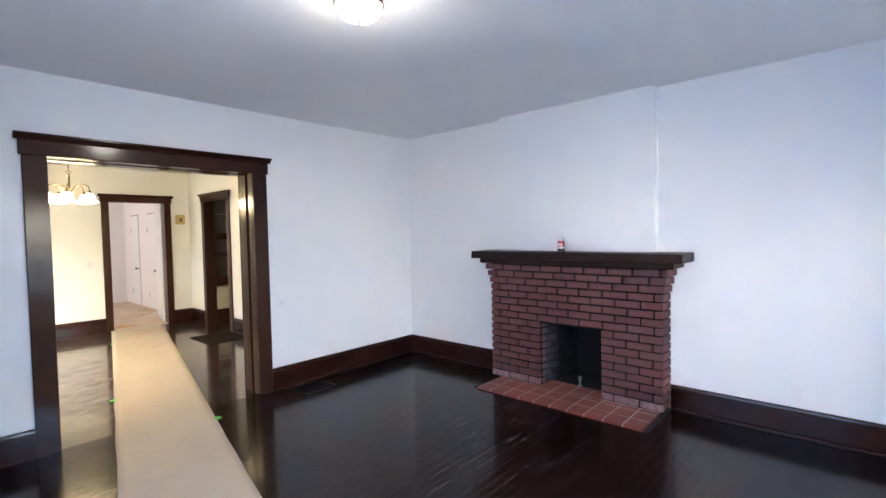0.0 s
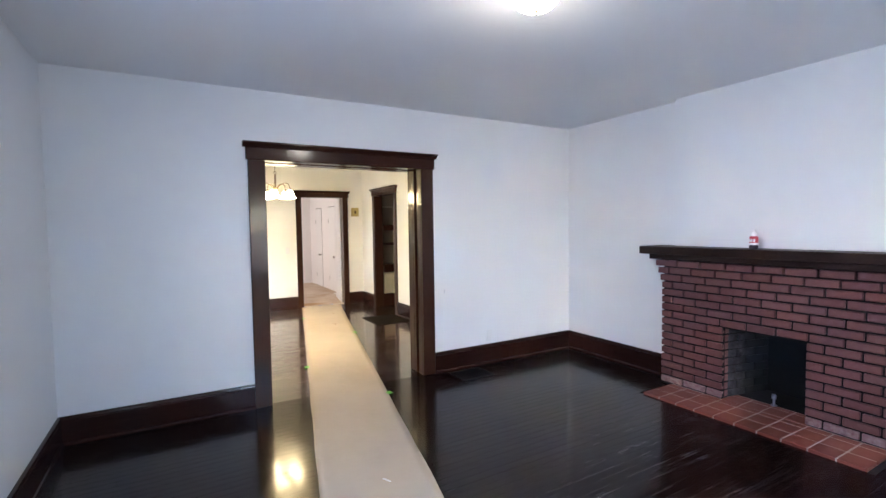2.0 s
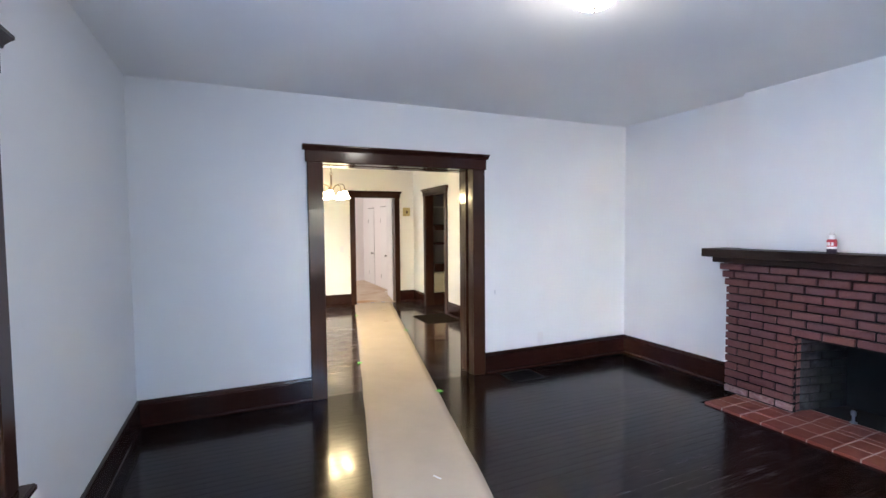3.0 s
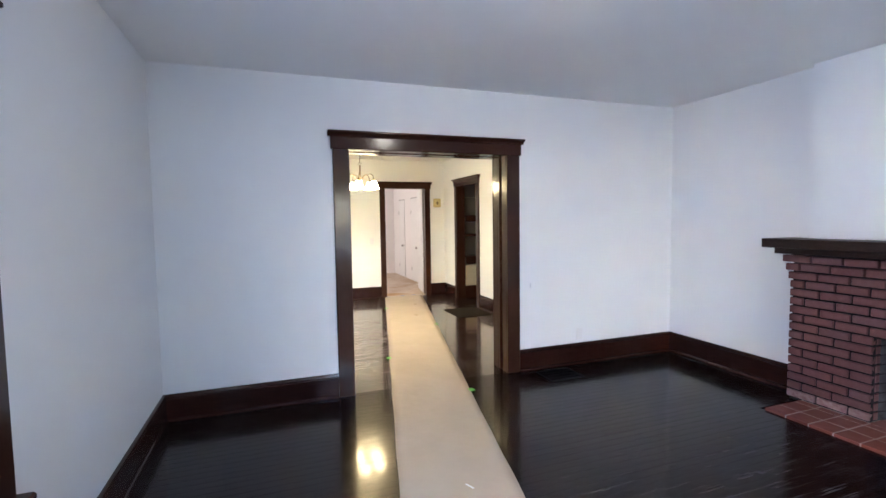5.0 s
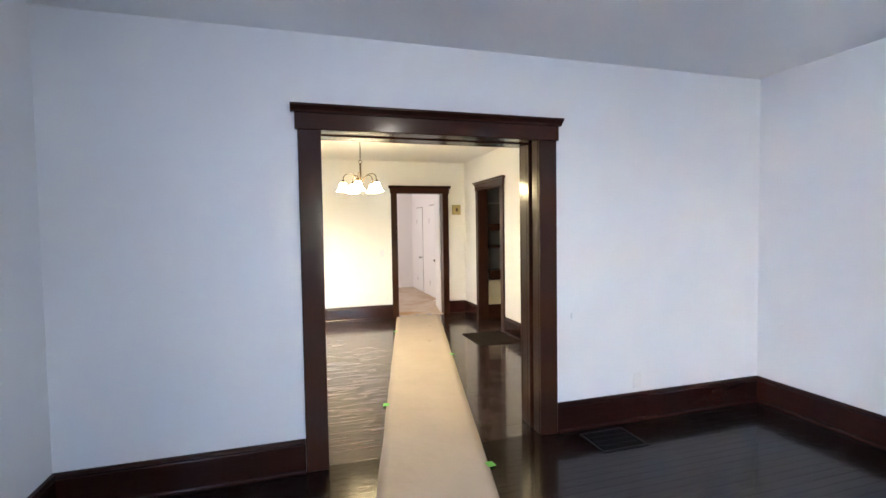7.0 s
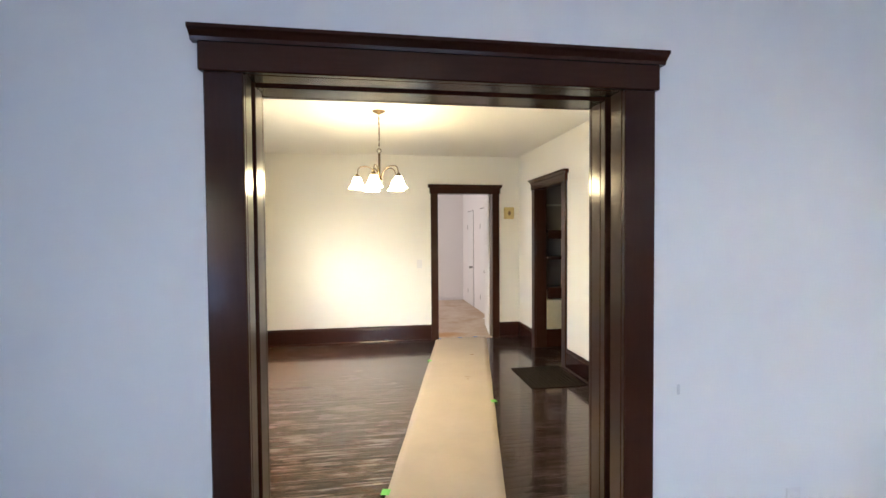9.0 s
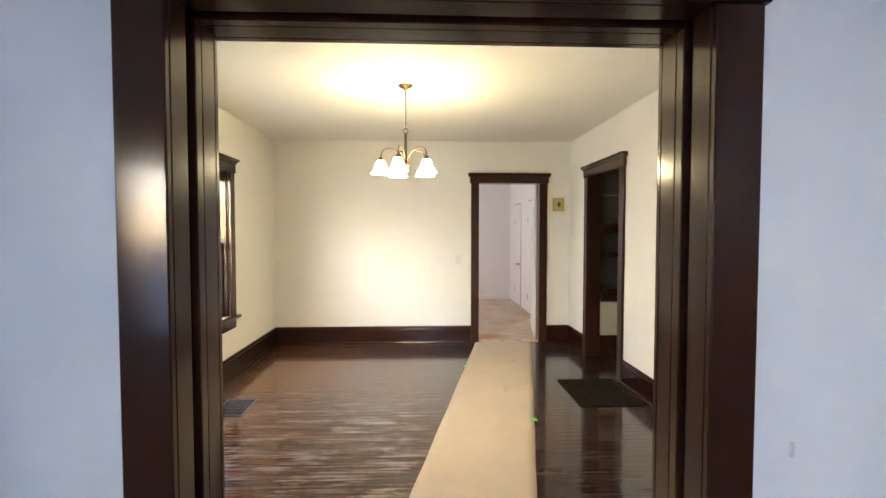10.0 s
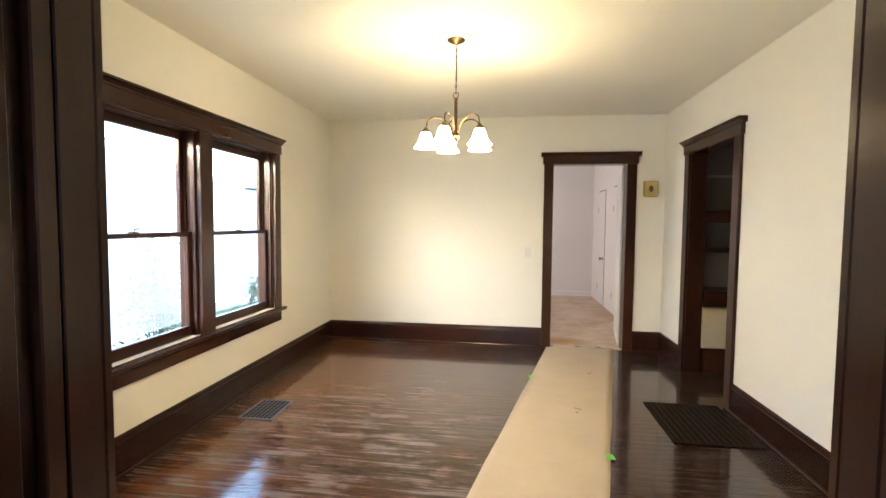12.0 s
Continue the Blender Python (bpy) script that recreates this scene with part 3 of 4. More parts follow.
J = 0.0130
for c in range(17):
    z0 = Z0 + c * PC + 0.004
    z1 = z0 + PC - J
    step = {16: 0.046, 15: 0.028, 14: 0.012}.get(c, 0.0)
    x0 = FX - step * 0.6
    spans = [(FA - step, FB + step)] if c >= 9 else [(FA - step, FY0), (FY1, FB + step)]
    for lo, hi in spans:
        # full bricks from the left pier outward, with half bricks on alternate courses
        y = hi
        first = PL * (0.5 if c % 2 else 1.0)
        if c < 9 and hi < -2.0:
            first = PL * (1.0 if c % 2 else 0.5)
        left = True
        while y - lo > 0.012:
            ln = min(first if left else PL, y - lo)
            if y - ln - lo < 0.03:
                ln = y - lo
            left = False
            ob = brick(x0, x0 + 0.04, y - ln + (J / 2 if y - ln > lo + 1e-4 else 0), y - (J / 2 if y < hi - 1e-4 else 0), z0, z1, 0.0015, M_brick_pale if c == 0 else None)
            if c == 0:
                ob["label"] = "pale dusty brick of the lowest course"
            y -= ln
    # returns of the two sides
    for sgn, yy in ((1, FB), (-1, FA)):
        for xa, xb in (((x0 + 0.042, x0 + 0.135), (x0 + 0.143, LX1 - 0.004)) if c % 2 else ((x0 + 0.042, x0 + 0.105), (x0 + 0.113, LX1 - 0.004))):
            if sgn > 0:
                brick(xa, xb, yy - 0.04 + step, yy + step, z0, z1)
            else:
                brick(xa, xb, yy - step, yy + 0.04 - step, z0, z1)
# reveals of the firebox mouth
for c in range(9):
    z0 = Z0 + c * PC + 0.004
    brick(FX + 0.046, 2.455, FY1 - 0.004, FY1 + 0.036, z0, z0 + PC - J)
    brick(FX + 0.046, 2.455, FY0 - 0.036, FY0 + 0.004, z0, z0 + PC - J)
part("lintel", bx(B(), FX + 0.012, 2.45, FY0, FY1, FZ - 0.006, FZ + 0.006), M_dark_iron, fp, "dark iron lintel bar")

fb = B()
for q in (((2.455, FY0), (2.90, FY0 + 0.10)), ((2.90, FY0 + 0.07), (2.90, FY1 - 0.03))):
    (xa, ya), (xb, yb) = q
    d = Vector((yb - ya, xa - xb, 0)).normalized() * -0.03
    prism(fb, [(xa, ya, 0.0), (xb, yb, 0.0), (xb - d.x, yb - d.y, 0.0), (xa - d.x, ya - d.y, 0.0)], (0, 0, 0), (0, 0, 0.80))
bx(fb, 2.45, 2.93, FY0 - 0.03, FY1 + 0.03, 0.78, 0.81)
part("firebox", fb, M_soot, fp, "soot-black firebox back and side")
L0, L1 = Vector((2.455, FY1)), Vector((2.90, FY1 - 0.10))
nrm = Vector((-(L1 - L0).y, (L1 - L0).x)).normalized() * 0.03
total = (L1 - L0).length
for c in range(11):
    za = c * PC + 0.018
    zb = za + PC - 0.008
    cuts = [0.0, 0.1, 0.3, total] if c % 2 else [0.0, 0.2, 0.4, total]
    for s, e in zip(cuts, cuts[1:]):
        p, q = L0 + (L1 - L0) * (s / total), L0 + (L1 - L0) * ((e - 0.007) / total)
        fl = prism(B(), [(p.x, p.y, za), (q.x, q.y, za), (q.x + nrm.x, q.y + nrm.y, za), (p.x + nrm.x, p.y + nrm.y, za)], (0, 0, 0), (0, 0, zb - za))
        part("firebrick", fl, M_firebrick, fp, "firebrick whose grey darkens towards the back")
part("side_joints", prism(B(), [(2.455, FY1 + 0.006, 0.0), (2.90, FY1 - 0.092, 0.0), (2.90, FY1 - 0.06, 0.0), (2.455, FY1 + 0.04, 0.0)], (0, 0, 0), (0, 0, 0.8)), M_soot, fp)

mt = thing("mantel_shelf", (2.32, -2.18, 1.140), "thick dark brown wooden mantel shelf on the brick fireplace", "mantel")
MA, MB = -3.135, -1.212
sh = B()
bx(sh, 2.224, BX - 0.002, MA, MB, 1.187, 1.257, 0.005)
bx(sh, BX - 0.001, LX1 - 0.006, MA, -2.872, 1.187, 1.257, 0.005)
bx(sh, BX - 0.001, LX1 - 0.006, -1.397, MB, 1.187, 1.257, 0.005)
part("shelf", sh, M_mantel, mt)
bb = B()
bx(bb, 2.272, BX - 0.002, MA + 0.07, MB - 0.07, 1.141, 1.187, 0.004)
bx(bb, BX - 0.001, LX1 - 0.006, MA + 0.07, -2.872, 1.141, 1.187, 0.004)
bx(bb, BX - 0.001, LX1 - 0.006, -1.397, MB - 0.07, 1.141, 1.187, 0.004)
part("bed_moulding", bb, M_mantel, mt)

# hearth of terracotta tiles
he = thing("hearth", (2.2, -2.18, 0.0), "terracotta tiled hearth with pale grout in front of the fireplace", "hearth")
gr = B()
bx(gr, 1.977, FX + 0.008, -2.938, -1.461, -0.010, 0.0160)
bx(gr, FX + 0.008, 2.90, FY0, FY1, -0.010, 0.0160)
part("firebox_floor", bx(B(), 2.566, 2.895, FY0 + 0.01, FY1 - 0.01, 0.0165, 0.0185, 0.0005), M_soot, he, "sooty brick floor of the firebox")
part("grout", gr, M_grout, he, "pale worn grout")
tile_me = {}


def tile(x0, x1, y0, y1):
    key = (round(x1 - x0, 3), round(y1 - y0, 3))
    if key not in tile_me:
        tile_me[key] = mesh_of("tile", bx(B(), -key[0] / 2, key[0] / 2, -key[1] / 2, key[1] / 2, -0.024, 0.0, 0.002), M_tile)
    ob = new("tile", tile_me[key])
    ob.parent = he
    ob.matrix_parent_inverse = he.matrix_world.inverted()
    ob.matrix_world = Matrix.Translation(((x0 + x1) / 2, (y0 + y1) / 2, 0.0175 + rng.uniform(-0.001, 0.001)))


for i in range(10):
    ya = -1.458 - i * 0.1492
    for xa, xb in ((1.972, 2.123), (2.133, 2.284), (2.294, 2.354)):
        tile(xa, xb, ya - 0.1400, ya)
for i in range(4):
    ya = FY1 - 0.004 - i * 0.150
    for xa, xb in ((2.36, 2.505), (2.512, 2.560)):
        tile(xa, xb, ya - 0.142, ya)

gp = thing("gas_valve", (2.56, -2.19, 0.018), "small worn metal gas valve stub standing in the firebox", "gas valve")
part("pipe", lathe(B(), [(0, 0), (0.022, 0), (0.022, 0.008), (0.010, 0.010), (0.010, 0.055), (0, 0.055)], (2.56, -2.19, 0.018), 14), M_steel, gp, "", True)
part("cap", lathe(B(), [(0, 0.055), (0.017, 0.055), (0.017, 0.085), (0.012, 0.090), (0, 0.090)], (2.56, -2.19, 0.018), 6), M_steel, gp)

bo = thing("bottle", (2.335, -2.132, 1.257), "small dark bottle with red label and white cap on mantel", "bottle")
part("body", lathe(B(), [(0, 0), (0.026, 0), (0.029, 0.004), (0.029, 0.082), (0.024, 0.096), (0.014, 0.104), (0.013, 0.110), (0, 0.110)], (2.335, -2.132, 1.257), 22), M_bottle, bo, "", True)
part("band", lathe(B(), [(0.0294, 0.030), (0.0299, 0.030), (0.0299, 0.046), (0.0294, 0.046)], (2.335, -2.132, 1.257), 22), M_white, bo, "white paper band under the label", True)
part("label", lathe(B(), [(0.0294, 0.046), (0.0300, 0.046), (0.0300, 0.082), (0.0250, 0.096), (0.0246, 0.0945), (0.0294, 0.081)], (2.335, -2.132, 1.257), 22), M_red, bo, "red label with pale blotches", True)
for da in (2.6, 3.1, 3.7):
    wv = B()
    bx(wv, -0.0008, 0.0008, -0.006, 0.006, -0.014, 0.010)
    o = part("label_mark", wv, M_white, bo, "plain white mark on the label")
    o.matrix_world = Matrix.Translation((2.335 + 0.0306 * math.cos(da), -2.132 + 0.0306 * math.sin(da), 1.257 + 0.066)) @ Matrix.Rotation(da, 4, 'Z')
part("cap", lathe(B(), [(0, 0.098), (0.023, 0.096), (0.022, 0.126), (0.014, 0.132), (0.011, 0.148), (0, 0.148)], (2.335, -2.132, 1.257), 18), M_white, bo, "white plastic cap", True)


# ---------------------------------------------------------------- lamps
LC = (0.0, -2.345)
lp = thing("ceiling_lamp", (LC[0], LC[1], H), "lit frosted dome ceiling lamp with a dark bronze rim", "ceiling lamp")
part("pan", lathe(B(), [(0, 0), (0.070, 0), (0.078, -0.012), (0.100, -0.040), (0.113, -0.056), (0.115, -0.066), (0.110, -0.071), (0.104, -0.068), (0, -0.060)], (*LC, H), 36), M_bronze, lp, "dark bronze pan", True)
part("dome", lathe(B(), [(0.104, -0.069), (0.105, -0.082), (0.096, -0.102), (0.076, -0.119), (0.048, -0.131), (0.018, -0.136), (0, -0.137)], (*LC, H), 36), M_dome, lp, "glowing frosted glass dome", True)
part("finial", lathe(B(), [(0, -0.134), (0.009, -0.136), (0.008, -0.143), (0.004, -0.147), (0.006, -0.153), (0, -0.157)], (*LC, H), 14), M_bronze, lp, "", True)

CC = Vector((-0.307, 2.391, 0))
ch = thing("chandelier", (CC.x, CC.y, H), "antique brass five-arm chandelier with lit bell glass shades", "chandelier")
part("ceiling_ring", lathe(B(), [(0.054, 0), (0.115, 0), (0.112, -0.006), (0.085, -0.010), (0.054, -0.009)], (CC.x, CC.y, H), 32), M_white, ch, "round white ceiling medallion", True)
part("canopy", lathe(B(), [(0, -0.041), (0.010, -0.038), (0.016, -0.030), (0.040, -0.024), (0.056, -0.014), (0.058, -0.004), (0, -0.004)], (CC.x, CC.y, H), 28), M_brass, ch, "", True)
zt, zr = H - 0.040, 2.220
n_link = 13
for i in range(n_link):
    za = zt - i * (zt - zr - 0.02) / n_link
    ln = (zt - zr - 0.02) / n_link
    lk = B()
    pts = []
    for q in range(11):
        a = 2 * math.pi * q / 10
        u, vz = 0.006 * math.cos(a), (ln * 0.62) * math.sin(a)
        pts.append((CC.x + (u if i % 2 else 0), CC.y + (0 if i % 2 else u), za - ln / 2 + vz))
    tube(lk, pts, 0.0016, 5)
    part("chain_link", lk, M_brass, ch, "", True)
part("cord", tube(B(), [(CC.x, CC.y, zt), (CC.x + 0.003, CC.y, (zt + zr) / 2), (CC.x, CC.y, zr)], 0.0025, 6), M_bronze, ch)
rg = B()
tube(rg, [(CC.x + 0.018 * math.cos(2 * math.pi * q / 20), CC.y, zr - 0.004 + 0.018 * math.sin(2 * math.pi * q / 20)) for q in range(21)], 0.0028, 6)
part("ring", rg, M_brass, ch, "", True)
part("stem", lathe(B(), [(0, 2.198), (0.008, 2.197), (0.014, 2.188), (0.008, 2.178), (0.012, 2.170), (0.010, 2.160), (0.010, 1.995), (0.016, 1.985), (0.026, 1.970), (0.028, 1.950), (0.018, 1.932), (0.008, 1.922), (0.011, 1.912), (0.004, 1.898), (0, 1.897)], (CC.x, CC.y, 0), 20), M_brass, ch, "", True)
for i in range(5):
    a = radians(-105 + 72 * i)
    d = Vector((math.cos(a), math.sin(a), 0))
    pts = []
    for q in range(17):
        u = q / 16
        r = 0.016 + 0.172 * (1 - math.cos(math.pi * u)) / 2
        z = 1.940 + 0.080 * u + 0.095 * math.sin(math.pi * u) ** 0.8
        pts.append(CC + d * r + Vector((0, 0, z)))
    end = pts[-1]
    pts.append(end + d * 0.004 - Vector((0, 0, 0.02)))
    arm = part("arm", tube(B(), pts, 0.0048, 8), M_brass, ch, "", True)
    c = (end.x + d.x * 0.004, end.y + d.y * 0.004, end.z - 0.02)
    part("socket", lathe(B(), [(0, 0.012), (0.010, 0.012), (0.014, 0.002), (0.024, -0.004), (0.027, -0.014), (0.026, -0.024), (0, -0.024)], c, 18), M_brass, arm, "", True)
    prof = [(0.026, -0.018), (0.033, -0.027), (0.038, -0.044), (0.044, -0.064), (0.053, -0.086), (0.067, -0.106), (0.078, -0.116)]
    prof += [(r - 0.003, z) for r, z in reversed(prof)]
    part("shade", lathe(B(), prof, c, 26), M_shade, ch, "glowing white frosted bell shade", True)
    part("bulb", lathe(B(), [(0, -0.024), (0.013, -0.026), (0.014, -0.045), (0.026, -0.072), (0.024, -0.090), (0.012, -0.100), (0, -0.102)], c, 14), M_bulb, ch, "lit bulb", True)


ch.matrix_world = Matrix.Translation((0, 0, HD - H)) @ ch.matrix_world

# ---------------------------------------------------------------- small fixtures
cm = thing("door_chime", (1.541, DY1, 1.756), "yellowed plastic door chime box on the dining wall", "door chime")
part("case", bx(B(), 1.470, 1.612, DY1 - 0.045, DY1 - 0.001, 1.674, 1.838, 0.008), M_chime, cm)
part("front_plate", bx(B(), 1.482, 1.600, DY1 - 0.050, DY1 - 0.045, 1.688, 1.824, 0.002), M_chime, cm)
part("emblem", lathe(B(), [(0, 0), (0.022, 0), (0.020, 0.006), (0, 0.008)], (0, 0, 0), 16), M_chime_mid, cm, "brown oval emblem").matrix_world = Matrix.Translation((1.541, DY1 - 0.050, 1.754)) @ Matrix.Rotation(radians(90), 4, 'X') @ Matrix.Diagonal((1, 1.5, 1, 1))


def wall_plate(name, m, label, cat, toggle):
    t = thing(name, (0, 0, 0), label, cat)
    part("plate", bx(B(), -0.035, 0.035, -0.005, 0.0, -0.057, 0.057, 0.003), M_white, t)
    if toggle:
        part("toggle", bx(B(), -0.005, 0.005, -0.016, -0.005, -0.010, 0.012, 0.002), M_white, t)
    else:
        for dz in (-0.02, 0.02):
            part("socket", bx(B(), -0.016, 0.016, -0.0075, -0.005, dz - 0.013, dz + 0.013, 0.002), M_white, t)
    t.matrix_world = m
    return t


wall_plate("light_switch", Matrix.Translation((0.27, DY1 - 0.001, 1.06)), "white light switch plate on the dining wall", "light switch", True)
wall_plate("outlet", Matrix.Translation((1.40, -0.001, 0.295)), "white painted-over outlet plate low on the living room wall", "outlet", False)
wall_plate("outlet", Matrix.Translation((LX1 - 0.001, -3.77, 0.305)) @ Matrix.Rotation(radians(-90), 4, 'Z'), "white painted-over outlet plate low beside the fireplace", "outlet", False)
# small grey mark of unknown nature, shaped as a thin raised block
sm = thing("wall_mark", (0.85, 0, 0.808), "small raised grey mark on the living room wall", "hook")
part("stub", bx(B(), 0.843, 0.857, -0.008, -0.0005, 0.788, 0.830, 0.003), plain("grey_mark", (0.70, 0.70, 0.72), 0.6), sm)


# floor vents
def lattice_vent(name, x0, x1, y0, y1, nx, ny, mat, label):
    t = thing(name, ((x0 + x1) / 2, (y0 + y1) / 2, 0), label, "floor vent")
    part("backing", bx(B(), x0 + 0.012, x1 - 0.012, y0 + 0.012, y1 - 0.012, 0.0005, 0.0016), M_duct_shade, t, "black sheet standing for the shaded duct")
    f = B()
    bx(f, x0, x1, y0, y0 + 0.020, 0.0005, 0.007, 0.002)
    bx(f, x0, x1, y1 - 0.020, y1, 0.0005, 0.007, 0.002)
    bx(f, x0, x0 + 0.020, y0 + 0.020, y1 - 0.020, 0.0005, 0.007, 0.002)
    bx(f, x1 - 0.020, x1, y0 + 0.020, y1 - 0.020, 0.0005, 0.007, 0.002)
    part("frame", f, mat, t)
    for i in range(1, nx):
        x = x0 + 0.02 + (x1 - x0 - 0.04) * i / nx
        part("bar", bx(B(), x - 0.0028, x + 0.0028, y0 + 0.018, y1 - 0.018, 0.0018, 0.0060), mat, t)
    for j in range(1, ny):
        y = y0 + 0.02 + (y1 - y0 - 0.04) * j / ny
        part("cross_bar", bx(B(), x0 + 0.018, x1 - 0.018, y - 0.0030, y + 0.0030, 0.0018, 0.0052), mat, t)
    return t


lattice_vent("floor_vent", -1.815, -1.562, 2.335, 2.682, 7, 10, M_steel, "grey steel lattice floor vent under the window")
lattice_vent("floor_vent", 0.850, 1.195, -0.368, -0.088, 14, 4, M_dark_iron, "dark iron floor vent beside the wide opening")

M_slat = plain("grate_slat", (0.026, 0.019, 0.015), 0.9, 0.5, 12, Specular_IOR_Level=0.05)
gx0, gx1, gy0, gy1 = 1.096, 1.630, 2.410, 3.085
rgt = thing("return_grate", ((gx0 + gx1) / 2, (gy0 + gy1) / 2, 0), "large dark slatted return-air grate in the dining floor", "floor grate")
part("backing", bx(B(), gx0 + 0.01, gx1 - 0.01, gy0 + 0.01, gy1 - 0.01, 0.0005, 0.0016), M_duct_shade, rgt, "black sheet standing for the shaded duct")
f = B()
bx(f, gx0, gx1, gy0, gy0 + 0.022, 0.0005, 0.009, 0.003)
bx(f, gx0, gx1, gy1 - 0.022, gy1, 0.0005, 0.009, 0.003)
bx(f, gx0, gx0 + 0.022, gy0 + 0.022, gy1 - 0.022, 0.0005, 0.009, 0.003)
bx(f, gx1 - 0.022, gx1, gy0 + 0.022, gy1 - 0.022, 0.0005, 0.009, 0.003)
part("frame", f, M_slat, rgt)
for i in range(12):
    x = gx0 + 0.045 + i * (gx1 - gx0 - 0.090) / 11
    part("slat", bx(B(), x - 0.0150, x + 0.0150, gy0 + 0.022, gy1 - 0.022, 0.0018, 0.0068 + 0.001 * (i % 3)), M_slat, rgt)

# ---------------------------------------------------------------- paper runner
ru = thing("paper_runner", (0.2, 1.5, 0), "long strip of creased brown kraft paper laid over the floor", "paper runner")


def paper(nm, ya, yb, shift, lift):
    """A strip along the slanting line of the runner, wavy at its edges."""
    bb = B()
    ny, nx = max(2, int((yb - ya) / 0.06)), 12
    grid = []
    for j in range(ny + 1):
        y = ya + (yb - ya) * j / ny
        row = []
        for i in range(nx + 1):
            u = i / nx
            e = 0.006 * noise.noise(Vector((y * 2.3, 7 * round(u), shift * 50))) if i in (0, nx) else 0
            x = -0.490 + shift + 0.2160 * y + u * (0.645 + 0.010 * y) + e
            yy = y - 0.19 * (u - 0.5) * 0.65 if 0 < j < ny else y - (0.0 if yb > 4 and j == ny else 0.03 * (u - 0.5))
            z = lift + 0.0022 * (1 + noise.noise(Vector((x * 4, yy * 1.6, 3.0)))) + 0.003 * max(0, noise.noise(Vector((x * 2.1, yy * 0.9, 9.0))))
            row.append(bb.verts.new((x, yy, z)))
        grid.append(row)
    for j in range(ny):
        for i in range(nx):
            bb.faces.new((grid[j][i], grid[j][i + 1], grid[j + 1][i + 1], grid[j + 1][i]))
    ob = part(nm, bb, M_paper, ru, "", True)
    so = ob.modifiers.new("thickness", 'SOLIDIFY')
    so.thickness, so.offset = 0.0012, -1
    return ob


paper("sheet", -5.0, 4.66, 0.0, 0.0030)
sp = B()
bx(sp, -0.012, 0.012, -0.030, 0.030, 0, 0.001)
o = part("white_mark", sp, M_white, ru, "small white paint mark")
o.matrix_world = Matrix.Translation((-0.459, -1.579, 0.0095)) @ Matrix.Rotation(radians(24), 4, 'Z') @ Matrix.Diagonal((0.5, 1, 1, 1))
for cx, cy, sx, sy, an in ((0.800, 3.70, 0.020, 0.010, 20), (0.57, 2.85, 0.030, 0.006, -35), (0.555, 2.78, 0.012, 0.006, 15)):
    fl = B()
    bx(fl, -sx, sx, -sy, sy, 0, 0.001)
    o = part("tear", fl, plain("torn_paper", (0.30, 0.19, 0.11), 0.8), ru, "small brown tear")
    o.matrix_world = Matrix.Translation((cx, cy, 0.0125)) @ Matrix.Rotation(radians(an), 4, 'Z')
for cx, cy, an, mat in ((0.651, 2.15, 5, M_tape), (-0.322, 0.864, -14, M_tape), (0.267, 3.537, -14, M_tape), (0.115, -0.285, 8, M_tape), (0.540, 4.64, 40, M_blue_tape), (0.84, 4.655, 86, M_blue_tape), (1.06, 4.665, 94, M_blue_tape)):
    tp = thing("tape_piece", (cx, cy, 0.009), "short piece of " + ("green" if mat is M_tape else "blue") + " masking tape holding the paper edge", "tape", "tape on the runner")
    o = part("strip", bx(B(), cx - 0.024, cx + 0.024, cy - 0.030, cy + 0.030, 0.0095, 0.0105), mat, tp)
    tp.matrix_world = Matrix.Translation((cx, cy, 0.009)) @ Matrix.Rotation(radians(an), 4, 'Z')

# ---------------------------------------------------------------- closet
for nm, za, zb, cleat in (("closet_shelf", 1.480, 1.505, 0.085), ("closet_shelf", 1.128, 1.172, 0.0), ("closet_shelf", 0.748, 0.773, 0.12)):
    t = thing(nm, (2.22, 4.05, za), "dark-stained wooden shelf board across the closet", "shelf", "closet shelves")
    part("board", bx(B(), 1.837, 2.568, 3.88, 4.218, za, zb, 0.003), M_trim_x, t)
    if cleat:
        part("front_rail", bx(B(), 1.837, 2.568, 3.89, 3.91, za - cleat, za - 0.001, 0.003), M_trim_x, t)
t = thing("closet_rail", (2.22, 4.20, 1.84), "pale thin wooden rail on the closet wall", "rail")
part("rail", bx(B(), 1.837, 2.568, 4.196, 4.219, 1.832, 1.854, 0.003), M_cabinet, t)
t = thing("closet_cabinet", (2.22, 4.08, 0.0), "cream painted low cabinet box under the closet shelves", "cabinet")
part("body", bx(B(), 1.842, 2.562, 3.93, 4.215, 0.232, 0.615, 0.004), M_cabinet, t)
# dark block in place of the shaded gap below the cabinet
part("plinth", bx(B(), 1.845, 2.555, 3.96, 4.210, 0.0, 0.231), M_trim_x, t)

